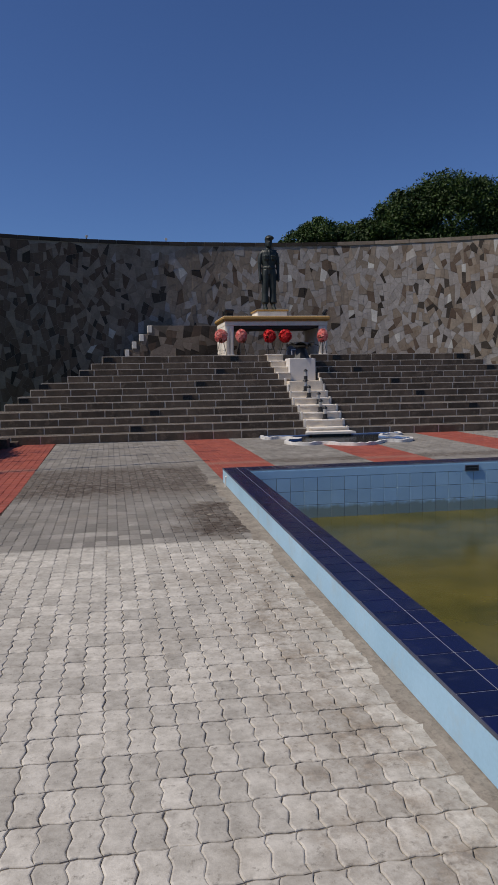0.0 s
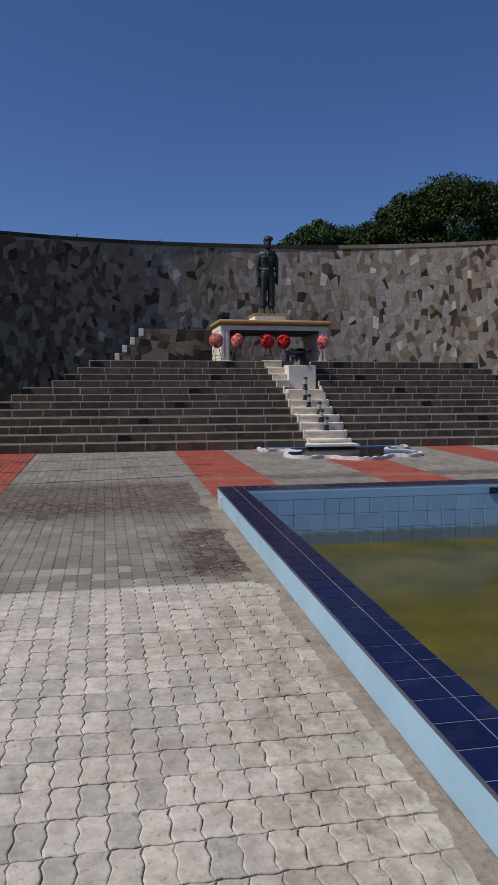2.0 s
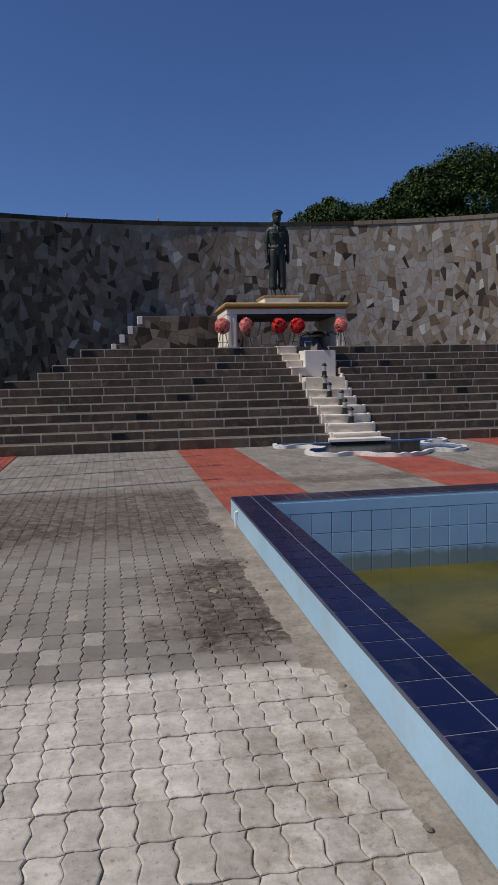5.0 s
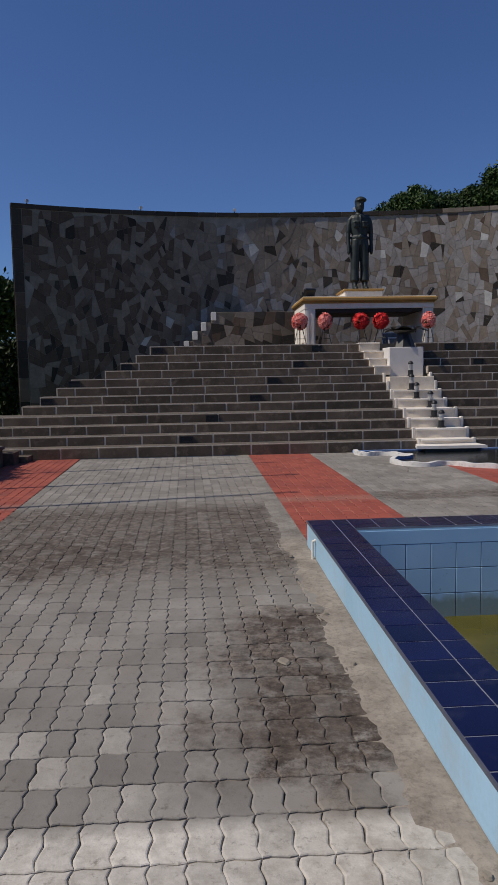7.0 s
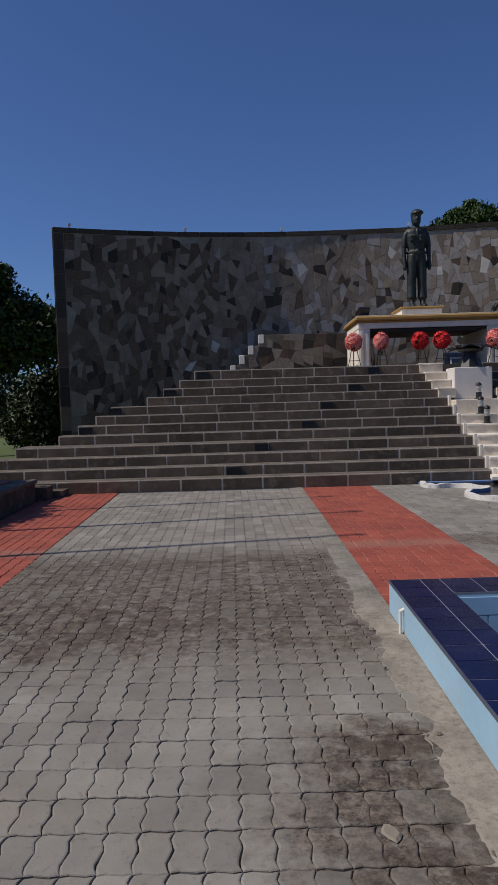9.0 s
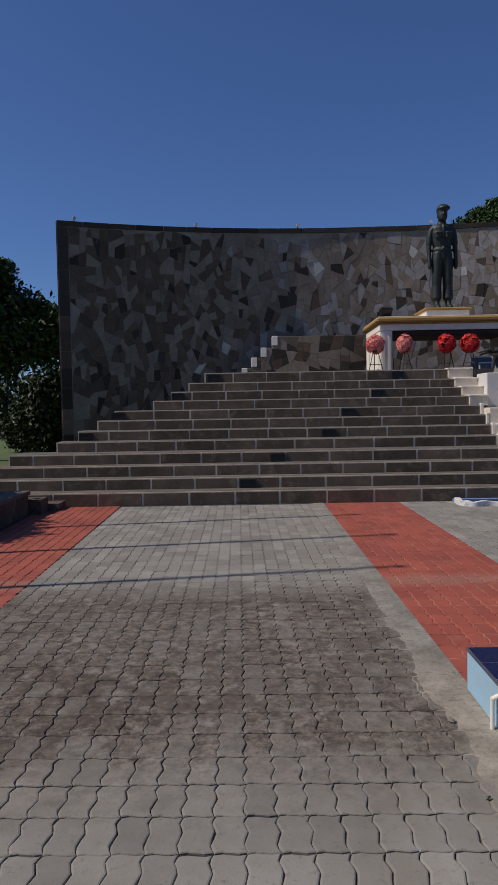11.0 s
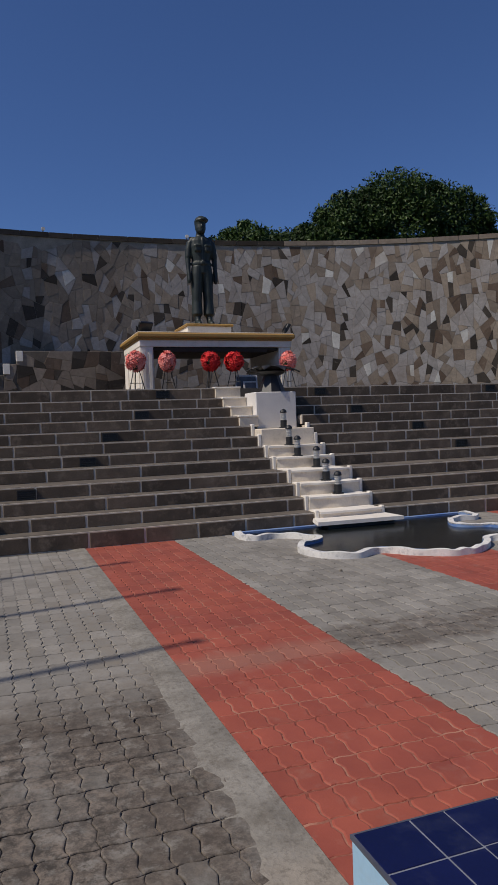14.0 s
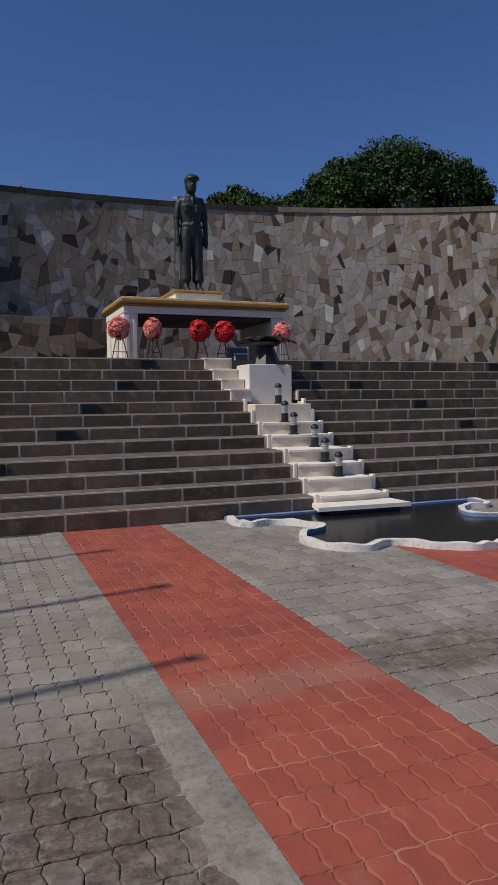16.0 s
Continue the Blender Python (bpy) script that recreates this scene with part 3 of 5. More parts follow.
def build_picture(w, h):
    ob = empty("framed_picture", 0, 0, 0, label="dark framed picture leaning on the terrace", category="picture", group="pictures by the altar")
    part("frame", boxes((-w, w, 0, 0.025, 0, 0.03), (-w, w, 0, 0.025, h - 0.03, h), (-w, -w + 0.03, 0, 0.025, 0.03, h - 0.03), (w - 0.03, w, 0, 0.025, 0.03, h - 0.03)), M["frame_silver"], ob)
    part("sheet", boxes((-w + 0.03, w - 0.03, 0.008, 0.02, 0.03, h - 0.03)), M["picture_dark"], ob, "dark glossy sheet")
    return ob


build_picture(0.24, 0.36).matrix_world = pose(0.72, 5.25, 2.1, -14, 0, -6)
build_picture(0.15, 0.22).matrix_world = pose(0.75, 5.1, 2.1, -16, 0, -6)


def build_floodlight():
    ob = empty("floodlight", 0, 0, 0, label="black tilted floodlight on the altar top", category="lamp", group="floodlights")
    bm = boxes((-0.16, 0.16, -0.04, 0.04, 0, 0.21), bevel=0.015)
    bm.transform(pose(0, 0, 0.03, 32))
    part("housing", bm, M["black_metal"], ob)
    bm = boxes(*[(-0.135 + 0.033 * i, -0.127 + 0.033 * i, 0.04, 0.062, 0.02, 0.19) for i in range(9)])
    bm.transform(pose(0, 0, 0.03, 32))
    part("cooling_fins", bm, M["black_metal"], ob)
    part("bracket", boxes((-0.18, -0.164, -0.02, 0.02, 0, 0.13), (0.164, 0.18, -0.02, 0.02, 0, 0.13), (-0.18, 0.18, -0.02, 0.02, -0.002, 0.012)), M["black_metal"], ob)
    return ob


flood = build_floodlight()
flood.matrix_world = pose(-1.29, 5.95, 3.41, 0, 0, 20)
copy_thing(flood, pose(1.9, 5.95, 3.41, 0, 0, 75))


def build_wall_lamp():
    ob = empty("wall_lamp", 0, 0, 0, label="small spotlight on a stalk on the wall top", category="lamp", group="wall top lamps")
    part("stalk", rod(bmesh.new(), (0, 0, 0), (0, -0.03, 0.08), 0.015), M["black_metal"], ob)
    bm = lathe(bmesh.new(), [(0.02, -0.05), (0.042, -0.02), (0.05, 0.03), (0.046, 0.036)], 12)
    bm.transform(pose(0, -0.04, 0.09, 80))
    part("lamp_head", bm, M["frame_silver"], ob, "grey metal head")
    return ob


lamp = build_wall_lamp()
for k, s in enumerate((-8.3, -5.0, -2.1, 1.7)):
    m = Matrix.Translation(on_wall(s, WALL_H + 0.03, -0.15)) @ pose(0, 0, 0, 0, 0, -math.degrees(s / WALL_R))
    if k:
        copy_thing(lamp, m)
    else:
        lamp.matrix_world = m


# ---- raised bed beside the paving, flagpoles ----
M["red_paver"] = None


def red_paint():
    n = Nodes("red_paver")
    c = n.mix(n.ramp(n.noise(1.8, 6.0, 0.65), [(0.35, 0), (0.65, 1)]), (0.365, 0.088, 0.056), (0.28, 0.066, 0.046))
    c = n.mix(n.ramp(n.noise(4.5, 8.0, 0.7), [(0.56, 0), (0.78, 0.55)]), c, (0.38, 0.2, 0.15))
    c = n.mix(1.0, c, n.ramp(n.chance(), [(0, 0.82), (1, 1.0)]), "MULTIPLY")
    x, y, z = n.xyz()
    wob = n.math("MULTIPLY", n.math("SUBTRACT", n.noise(5.0, 5.0), 0.5), 0.25)
    faded = n.math("MULTIPLY", n.band(y, -4.75, -4.28, 0.16, wob), 0.32)
    c = n.mix(faded, c, (0.3, 0.21, 0.16))
    return n.done(c, n.ramp(n.noise(6.0), [(0.3, 0.55), (0.7, 0.8)]), n.noise(110.0, 3.0), 0.22, 0.003, gloss=0.4)


M["red_paver"] = red_paint()


def build_bed():
    bed = empty("raised_bed", -7.5, 0, 0, label="low raised bed with grey coping and a red top", category="planter")

    def p(name, bm, m, label=""):
        bm.transform(Matrix.Translation((7.5, 0, 0)))
        return part(name, bm, m, bed, label)

    p("bed_wall", boxes((-12.0, -7.36, -12.0, -0.72, -0.05, 0.27)), M["step_stone"], "dark stone side")
    p("coping", boxes((-12.0, -7.33, -12.03, -0.69, 0.27, 0.33), bevel=0.01), M["tread"], "grey coping")
    p("top", boxes((-11.7, -7.62, -11.8, -1.0, 0.33, 0.342)), M["red_paver"], "red painted top")
    p("bed_step", boxes((-12.0, -7.2, -0.69, -0.36, -0.05, 0.2)), M["step_stone"])
    p("bed_step", boxes((-12.0, -7.05, -0.36, -0.02, -0.05, 0.1)), M["step_stone"])
    return bed


build_bed()


def build_flagpole(height):
    ob = empty("flagpole", 0, 0, 0, label="tall bare metal flagpole standing in the raised bed", category="flagpole", group="flagpoles")
    part("mast", rod(bmesh.new(), (0, 0, 0), (0, 0, height), 0.045, 0.028, 12), M["frame_silver"], ob)
    part("finial", lathe(bmesh.new(), [(0.01, height), (0.05, height + 0.03), (0.05, height + 0.07), (0.01, height + 0.1)], 10), M["frame_silver"], ob)
    part("footplate", lathe(bmesh.new(), [(0.14, 0), (0.14, 0.02), (0.06, 0.03)], 12), M["frame_silver"], ob)
    return ob


POLE_X, POLE_H = -10.2, 8.29
pole = build_flagpole(POLE_H)
for k, (tx, ty) in enumerate(((-2.78, -2.54), (-2.98, -4.03), (-2.97, -1.12))):
    m = pose(POLE_X + tx + 2.97, ty - (-2.97 - POLE_X) * 0.162, 0.342)
    if k:
        copy_thing(pole, m)
    else:
        pole.matrix_world = m

# ---- stepped stone parapet in front of the wall ----
PARAPET = [(-3.8, -0.6, 1.2), (-4.1, -3.8, 0.9), (-4.36, -4.1, 0.64), (-4.62, -4.36, 0.36)]


def build_parapet():
    ob = empty("parapet", -2.9, 8.6, 2.1, label="low stepped stone parapet before the curved wall", category="parapet")
    for x0, x1, h in PARAPET:
        part("step_block", boxes((x0 + 2.9, x1 + 2.9, 0, 0.5, -0.02, h), bevel=0.008), M["tread"], ob)
        part("end_stone", boxes((x0 + 2.895, x0 + 3.05, -0.036, 0.2, h - 0.24, h + 0.006), bevel=0.008), M["white_paint"], ob, "pale end stone")
    return ob


parapet = build_parapet()


# ---- trees ----
def leaf_material(name, a, b):
    n = Nodes(name)
    c = n.mix(n.chance(), a, b)
    c = n.mix(n.ramp(n.noise(0.8, 3.0), [(0.35, 0), (0.65, 0.6)]), c, tuple(v * 0.5 for v in a))
    return n.done(c, 0.5, gloss=0.25)


M["leaf_dark"] = leaf_material("leaf_dark", (0.016, 0.038, 0.008), (0.055, 0.095, 0.018))
M["leaf_bush"] = leaf_material("leaf_bush", (0.016, 0.03, 0.007), (0.042, 0.06, 0.014))


def leaves(name, blobs, count, size, mat, parent, seed):
    """Many small folded leaves spread through ellipsoids (x, y, z, rx, ry, rz), thickest at their skins."""
    rng = np.random.default_rng(seed)
    vol = np.array([b[3] * b[4] * b[5] for b in blobs]) ** (2 / 3)
    pick = rng.choice(len(blobs), count, p=vol / vol.sum())
    b = np.array(blobs)[pick]
    d = rng.normal(size=(count, 3))
    d /= np.linalg.norm(d, axis=1, keepdims=True)
    rad = rng.uniform(0.35, 1.0, (count, 1)) ** 0.5 * (1 + 0.08 * rng.normal(size=(count, 1)))
    mid = b[:, :3] + d * b[:, 3:] * rad
    u = rng.normal(size=(count, 3))
    u /= np.linalg.norm(u, axis=1, keepdims=True)
    w = np.cross(u, d + 0.7 * rng.normal(size=(count, 3)))
    w /= np.linalg.norm(w, axis=1, keepdims=True) + 1e-9
    s = size * rng.uniform(0.6, 1.3, (count, 1))
    up = np.cross(u, w)
    verts = np.stack([mid - u * s, mid + w * s * 0.45 - up * s * 0.12, mid + u * s, mid - w * s * 0.45 - up * s * 0.12], 1).reshape(-1, 3)
    faces = np.arange(count * 4).reshape(-1, 4)
    faces = np.concatenate([faces[:, [0, 1, 2]], faces[:, [0, 2, 3]]])
    me = bpy.data.meshes.new(name)
    me.from_pydata(verts.tolist(), [], faces.tolist())
    me.materials.append(mat)
    ob = new(name, me)
    ob.parent = parent
    return ob


def build_tree(x, y, z, trunk_h, blobs, count, size, mat, seed, label, name="tree", r=0.3):
    rnd = random.Random(seed)
    tree = empty(name, x, y, z, label=label, category=name)
    bm = bmesh.new()
    last = Vector((0, 0, 0))
    for k in range(4):
        nxt = Vector((rnd.uniform(-0.2, 0.2), rnd.uniform(-0.2, 0.2), trunk_h * (k + 1) / 4))
        rod(bm, last, nxt, r * (1 - 0.13 * k), r * (1 - 0.13 * (k + 1)), 10)
        last = nxt
    part("trunk", bm, M["bark"], tree)
    for b in [b for b in blobs if b[3] > 0.6]:
        bm = bmesh.new()
        end = Vector(b[:3])
        mid = last.lerp(end, 0.5) + Vector((rnd.uniform(-0.3, 0.3), rnd.uniform(-0.3, 0.3), 0.2))
        rod(bm, last - Vector((0, 0, 0.3)), mid, r * 0.4, r * 0.25, 7)
        rod(bm, mid, end, r * 0.25, r * 0.06, 7)
        for _ in range(4):
            tip = end + Vector((rnd.uniform(-1, 1) * b[3], rnd.uniform(-1, 1) * b[4], rnd.uniform(-0.6, 1) * b[5])) * 0.7
            rod(bm, mid.lerp(end, rnd.uniform(0.2, 0.9)), tip, r * 0.1, r * 0.03, 5)
        part("limb", bm, M["bark"], tree)
    leaves("crown", blobs, count, size, mat, tree, seed)
    return tree


def lumpy(blobs, k, seed):
    """Adds small clumps round the skins of a crown's main forms, for an uneven outline."""
    rnd = random.Random(seed)
    out = list(blobs)
    for x, y, z, rx, ry, rz in blobs:
        for _ in range(k):
            d = Vector((rnd.gauss(0, 1), rnd.gauss(0, 1), rnd.gauss(0.35, 0.8))).normalized()
            r = rnd.uniform(0.25, 0.5)
            out.append((x + d.x * rx * 0.92, y + d.y * ry * 0.92, z + d.z * rz * 0.92, r, r, r * 0.8))
    return out


build_tree(10.6, 14.5, 0.1, 5.6, lumpy([(0.1, 0, 8.3, 2.6, 2.0, 1.9), (-2.6, 0, 7.3, 1.4, 1.5, 1.15), (2.5, 0.3, 7.9, 1.5, 1.5, 1.4), (-0.4, -0.3, 9.6, 1.6, 1.3, 0.95), (-2.3, -0.1, 8.5, 1.5, 1.4, 1.1), (-3.4, 0, 7.6, 1.2, 1.3, 1.0), (1.3, 0, 9.45, 1.5, 1.3, 0.95), (-0.3, -0.4, 6.8, 3.8, 1.8, 1.2), (3.4, 0, 7.1, 0.9, 1.4, 1.0), (-1.7, 0, 8.9, 1.3, 1.2, 1.0), (2.6, 0, 8.9, 1.2, 1.3, 0.95), (-2.9, 0, 8.3, 0.9, 1.1, 0.8), (3.3, 0, 8.1, 0.8, 1.1, 0.8)], 6, 3),
           95000, 0.078, M["leaf_dark"], 11, "broad dense green tree behind the stone wall", r=0.4)
build_tree(5.75, 15, 0.28, 4.8, lumpy([(0.3, 0, 7.4, 1.2, 1.4, 0.75), (-1.3, 0, 7.5, 0.95, 1.3, 0.75), (-2.4, 0, 7.2, 0.8, 1.2, 0.55), (1.8, 0, 7.6, 1.1, 1.4, 0.75), (0, 0, 6.7, 2.7, 1.5, 0.9), (2.8, 0, 7.3, 1.0, 1.3, 0.85), (3.8, 0, 6.9, 1.0, 1.2, 0.8)], 6, 4), 42000, 0.078, M["leaf_dark"], 12, "lower dark green tree behind the stone wall")
build_tree(16.5, 12.5, 0, 3.5, [(0, 0, 6.4, 2.6, 2.4, 2.3), (-2.2, 0.2, 4.4, 1.9, 2, 2.3), (-2.6, 0.3, 2.0, 1.6, 1.8, 1.8), (-0.4, 0, 2.6, 2.6, 2, 2.4)], 28000, 0.13, M["leaf_dark"], 13, "dark leafy tree at the end of the wall")
build_tree(-12.6, 10.2, 0, 2.6, lumpy([(0, 0, 4.3, 1.9, 1.7, 1.35), (1.2, 0.2, 3.85, 1.5, 1.5, 1.25), (-0.9, 0, 5.4, 1.35, 1.5, 0.95), (2.1, 0.1, 3.6, 1.0, 1.2, 0.95), (0.45, 0, 5.2, 0.9, 1.2, 0.8)], 5, 9), 22000, 0.1, M["leaf_dark"], 14, "dark spreading tree on the lawn beside the wall")


build_tree(-11.6, -2.6, 0.342, 2.2, [(0, 0, 3.3, 1.5, 1.6, 1.1), (-0.6, 0.9, 2.9, 1.2, 1.2, 0.9), (0.5, 1.1, 3.0, 1.0, 1.1, 0.8), (0.2, -1.2, 3.1, 1.2, 1.3, 0.9)], 22000, 0.11, M["leaf_dark"], 15, "small leafy shade tree in the raised bed", r=0.12)
build_tree(-11.8, -5.8, 0.342, 2.4, [(0, 0, 3.5, 1.6, 1.7, 1.1), (-0.4, 1.2, 3.2, 1.3, 1.2, 0.9), (0.3, -1.3, 3.2, 1.2, 1.3, 0.9)], 20000, 0.11, M["leaf_dark"], 16, "leafy shade tree in the raised bed", r=0.13)


def build_bush(x, y, rx, rz, count, seed):
    bush = empty("bush", x, y, 0, label="dense green garden bush on the lawn", category="bush", group="bushes by the wall")
    bm = bmesh.new()
    for k in range(5):
        a = 2 * math.pi * k / 5
        rod(bm, (0.05 * math.cos(a), 0.05 * math.sin(a), 0), (rx * 0.6 * math.cos(a), rx * 0.6 * math.sin(a), rz), 0.03, 0.008, 6)
    part("stems", bm, M["bark"], bush)
    leaves("foliage", [(0, 0, rz * 0.9, rx, rx, rz), (rx * 0.4, 0.1, rz * 1.3, rx * 0.7, rx * 0.7, rz * 0.7), (-rx * 0.5, 0, rz * 0.7, rx * 0.8, rx * 0.8, rz * 0.6)], count, 0.1, M["leaf_bush"], bush, seed)


build_bush(-11.1, 13.0, 1.0, 1.5, 7000, 21)
build_bush(-12.4, 14.5, 0.8, 1.1, 4000, 22)


def build_garden_wall():
    w = empty("garden_wall", -18, 26, 0, label="low pale rubble wall across the lawn", category="wall", kind="structure")
    rnd = random.Random(5)
    bm = bmesh.new()
    for r in range(4):
        x = -12 + 0.2 * (r % 2)
        while x < 7:
            d = rnd.uniform(0.35, 0.6)
            box(bm, x, x + d - 0.02, rnd.uniform(-0.02, 0.02), 0.3, 0.25 * r - 0.05, 0.25 * r + 0.18, bevel=0.02)
            x += d
    part("rubble", bm, M["concrete"], w)["kind"] = "stuff"
    part("core", boxes((-12, 7, 0.03, 0.27, -0.05, 0.92)), M["tread"], w)


build_garden_wall()
leaves_far = empty("far_hedge", -22, 60, 0, label="hazy line of far trees", category="hedge", kind="stuff")
leaves("foliage", [(x, random.Random(x).uniform(-4, 4), 2.6, 5, 3, 2.6 + 0.8 * math.sin(x)) for x in range(-30, 20, 5)], 9000, 0.4, M["leaf_bush"], leaves_far, 31)
# ---- paving ----
def grey_paver():
    n = Nodes("grey_paver")
    x, y, z = n.xyz()
    wob = n.math("MULTIPLY", n.math("SUBTRACT", n.noise(3.2, 7.0, 0.72), 0.5), 1.15)
    fine = n.noise(140.0, 3.0)
    c = n.mix(n.ramp(n.noise(2.0, 6.0, 0.65), [(0.3, 0), (0.7, 1)]), (0.288, 0.269, 0.245), (0.193, 0.178, 0.159))
    pale = n.mix(n.ramp(n.noise(10.0, 9.0, 0.76), [(0.4, 0), (0.62, 1)]), (0.58, 0.545, 0.49), (0.39, 0.362, 0.32))
    near = n.math("DIVIDE", n.math("SUBTRACT", -10.08, n.math("ADD", y, n.math("MULTIPLY", wob, 0.07))), 0.08, True)
    c = n.mix(near, c, pale)
    limed = n.math("MULTIPLY", n.math("MULTIPLY", n.band(x, -5.2, -4.15, 0.2, wob), n.band(y, -10.2, -9.25, 0.15, wob)), n.ramp(n.chance(), [(0.5, 0), (0.7, 0.28)]))
    c = n.mix(limed, c, pale)
    c = n.mix(1.0, c, n.ramp(n.chance(), [(0, 0.76), (0.85, 1.0), (1, 1.06)]), "MULTIPLY")
    # soil washed over the blocks
    soil = n.math('MAXIMUM', n.ramp(n.noise(1.3, 8.0, 0.72), [(0.54, 0), (0.72, 0.42)]), n.math('MULTIPLY', n.band(x, -4.0, -3.2, 0.45, wob), n.ramp(n.noise(4.0, 8.0, 0.75), [(0.44, 0), (0.62, 0.6)])))
    c = n.mix(soil, c, (0.25, 0.21, 0.165))
    # dark mossy patches
    a = n.math("MULTIPLY", n.band(x, -4.15, -3.1, 0.3, wob), n.band(y, -9.98, -8.1, 0.22, wob))
    b = n.math("MULTIPLY", n.band(x, -7.0, -4.0, 0.7, wob), n.band(y, -7.5, -6.0, 0.25, wob))
    d = n.math("MULTIPLY", n.band(x, -6.6, -3.1, 0.4, wob), n.band(y, -7.75, -4.4, 0.6, wob))
    e = n.math("MULTIPLY", n.band(x, -2.3, 6.0, 0.2, wob), n.band(y, -4.85, -4.1, 0.2, wob))
    mask = n.math("MAXIMUM", n.math("MAXIMUM", a, n.math("MULTIPLY", b, 0.95)), n.math("MAXIMUM", n.math("MULTIPLY", d, 0.88), n.math("MULTIPLY", e, 0.75)))
    mask = n.math("MULTIPLY", mask, n.ramp(n.chance(), [(0, 0.55), (0.3, 0.95), (1, 1.0)]))
    mask = n.math("MULTIPLY", mask, n.ramp(n.noise(4.5, 7.0, 0.75), [(0.3, 0.35), (0.5, 1.0)]))
    grime = n.mix(n.ramp(n.noise(13.0, 9.0, 0.82), [(0.43, 0), (0.58, 1)]), (0.028, 0.021, 0.017), (0.2, 0.16, 0.13))
    grime = n.mix(n.ramp(n.noise(34.0, 6.0, 0.75), [(0.48, 0), (0.62, 0.8)]), grime, (0.05, 0.04, 0.034))
    grime = n.mix(n.ramp(n.noise(1.3, 5.0, 0.6), [(0.42, 0), (0.6, 0.6)]), grime, (0.055, 0.04, 0.031))
    grit = n.ramp(n.noise(9.0, 9.0, 0.8), [(0.36, 0.3), (0.48, 1.0)])
    c = n.mix(n.math("MULTIPLY", mask, grit), c, grime)
    near_pool = n.math("MULTIPLY", n.band(x, -4.1, -3.1, 0.5, wob), n.band(y, -25.0, -10.3, 0.5, wob))
    crust = n.math("MULTIPLY", near_pool, n.ramp(n.noise(5.5, 9.0, 0.78), [(0.46, 0), (0.58, 0.7)]))
    c = n.mix(crust, c, n.mix(n.ramp(n.noise(18.0, 6.0, 0.7), [(0.4, 0), (0.6, 1)]), (0.3, 0.24, 0.18), (0.13, 0.105, 0.085)))
    specks = n.ramp(n.noise(26.0, 6.0, 0.75), [(0.56, 0), (0.7, 0.7)])
    c = n.mix(specks, c, (0.11, 0.095, 0.08))
    return n.done(c, 0.9, n.math("ADD", n.math("MULTIPLY", fine, 0.5), n.noise(28.0, 5.0)), 0.4, 0.004, gloss=0.3)


M["grey_paver"] = grey_paver()
def joint_sand():
    n = Nodes("joint_sand")
    x, y, z = n.xyz()
    wob = n.math("MULTIPLY", n.math("SUBTRACT", n.noise(2.5, 6.0, 0.7), 0.5), 0.9)
    dark = n.mix(n.ramp(n.noise(5.0, 7.0, 0.7), [(0.4, 0), (0.62, 1)]), (0.03, 0.025, 0.021), (0.13, 0.11, 0.09))
    pale = n.mix(n.ramp(n.noise(6.0, 7.0, 0.7), [(0.35, 0), (0.65, 1)]), (0.11, 0.092, 0.072), (0.36, 0.32, 0.265))
    c = n.mix(n.band(y, -40.0, -10.0, 0.4, wob), dark, pale)
    c = n.mix(n.band(x, -2.2, 30.0, 0.2, wob), c, (0.2, 0.175, 0.145))
    moss = n.math("MAXIMUM", n.math("MULTIPLY", n.band(x, -4.5, -3.1, 0.3, wob), n.band(y, -10.2, -8.1, 0.25, wob)), n.math("MULTIPLY", n.band(x, -7.0, -3.3, 0.5, wob), n.band(y, -7.6, -4.7, 0.3, wob)))
    c = n.mix(moss, c, n.mix(n.ramp(n.noise(7.0, 7.0, 0.75), [(0.42, 0), (0.6, 1)]), (0.022, 0.018, 0.015), (0.24, 0.195, 0.155)))
    for k, (lo, hi) in enumerate(RED_X):
        across = n.math("ADD", x, n.math("MULTIPLY", n.math("MAXIMUM", y, -7.0), LEAN[k]))
        c = n.mix(n.math("MULTIPLY", n.band(across, lo, hi, 0.01), 0.92), c, n.mix(n.ramp(n.noise(3.0, 6.0, 0.7), [(0.42, 0), (0.6, 1)]), (0.22, 0.06, 0.042), (0.43, 0.2, 0.14)))
    return n.done(c, 0.95, n.noise(80.0, 4.0), 0.4, 0.004, gloss=0.2)


M["joint_sand"] = joint_sand()
PW, PL = 0.1076, 0.2
JOINT_X, JOINT_Y, SKEW = -4.372, -10.08, 0.025


SIDE_V = (0, 0.1, 0.22, 0.38, 0.55, 0.68, 0.82, 0.92, 1)
SIDE_W = (0.6, -0.5, -1, 0, 1, 0.2, -1, -0.3, 0.6)


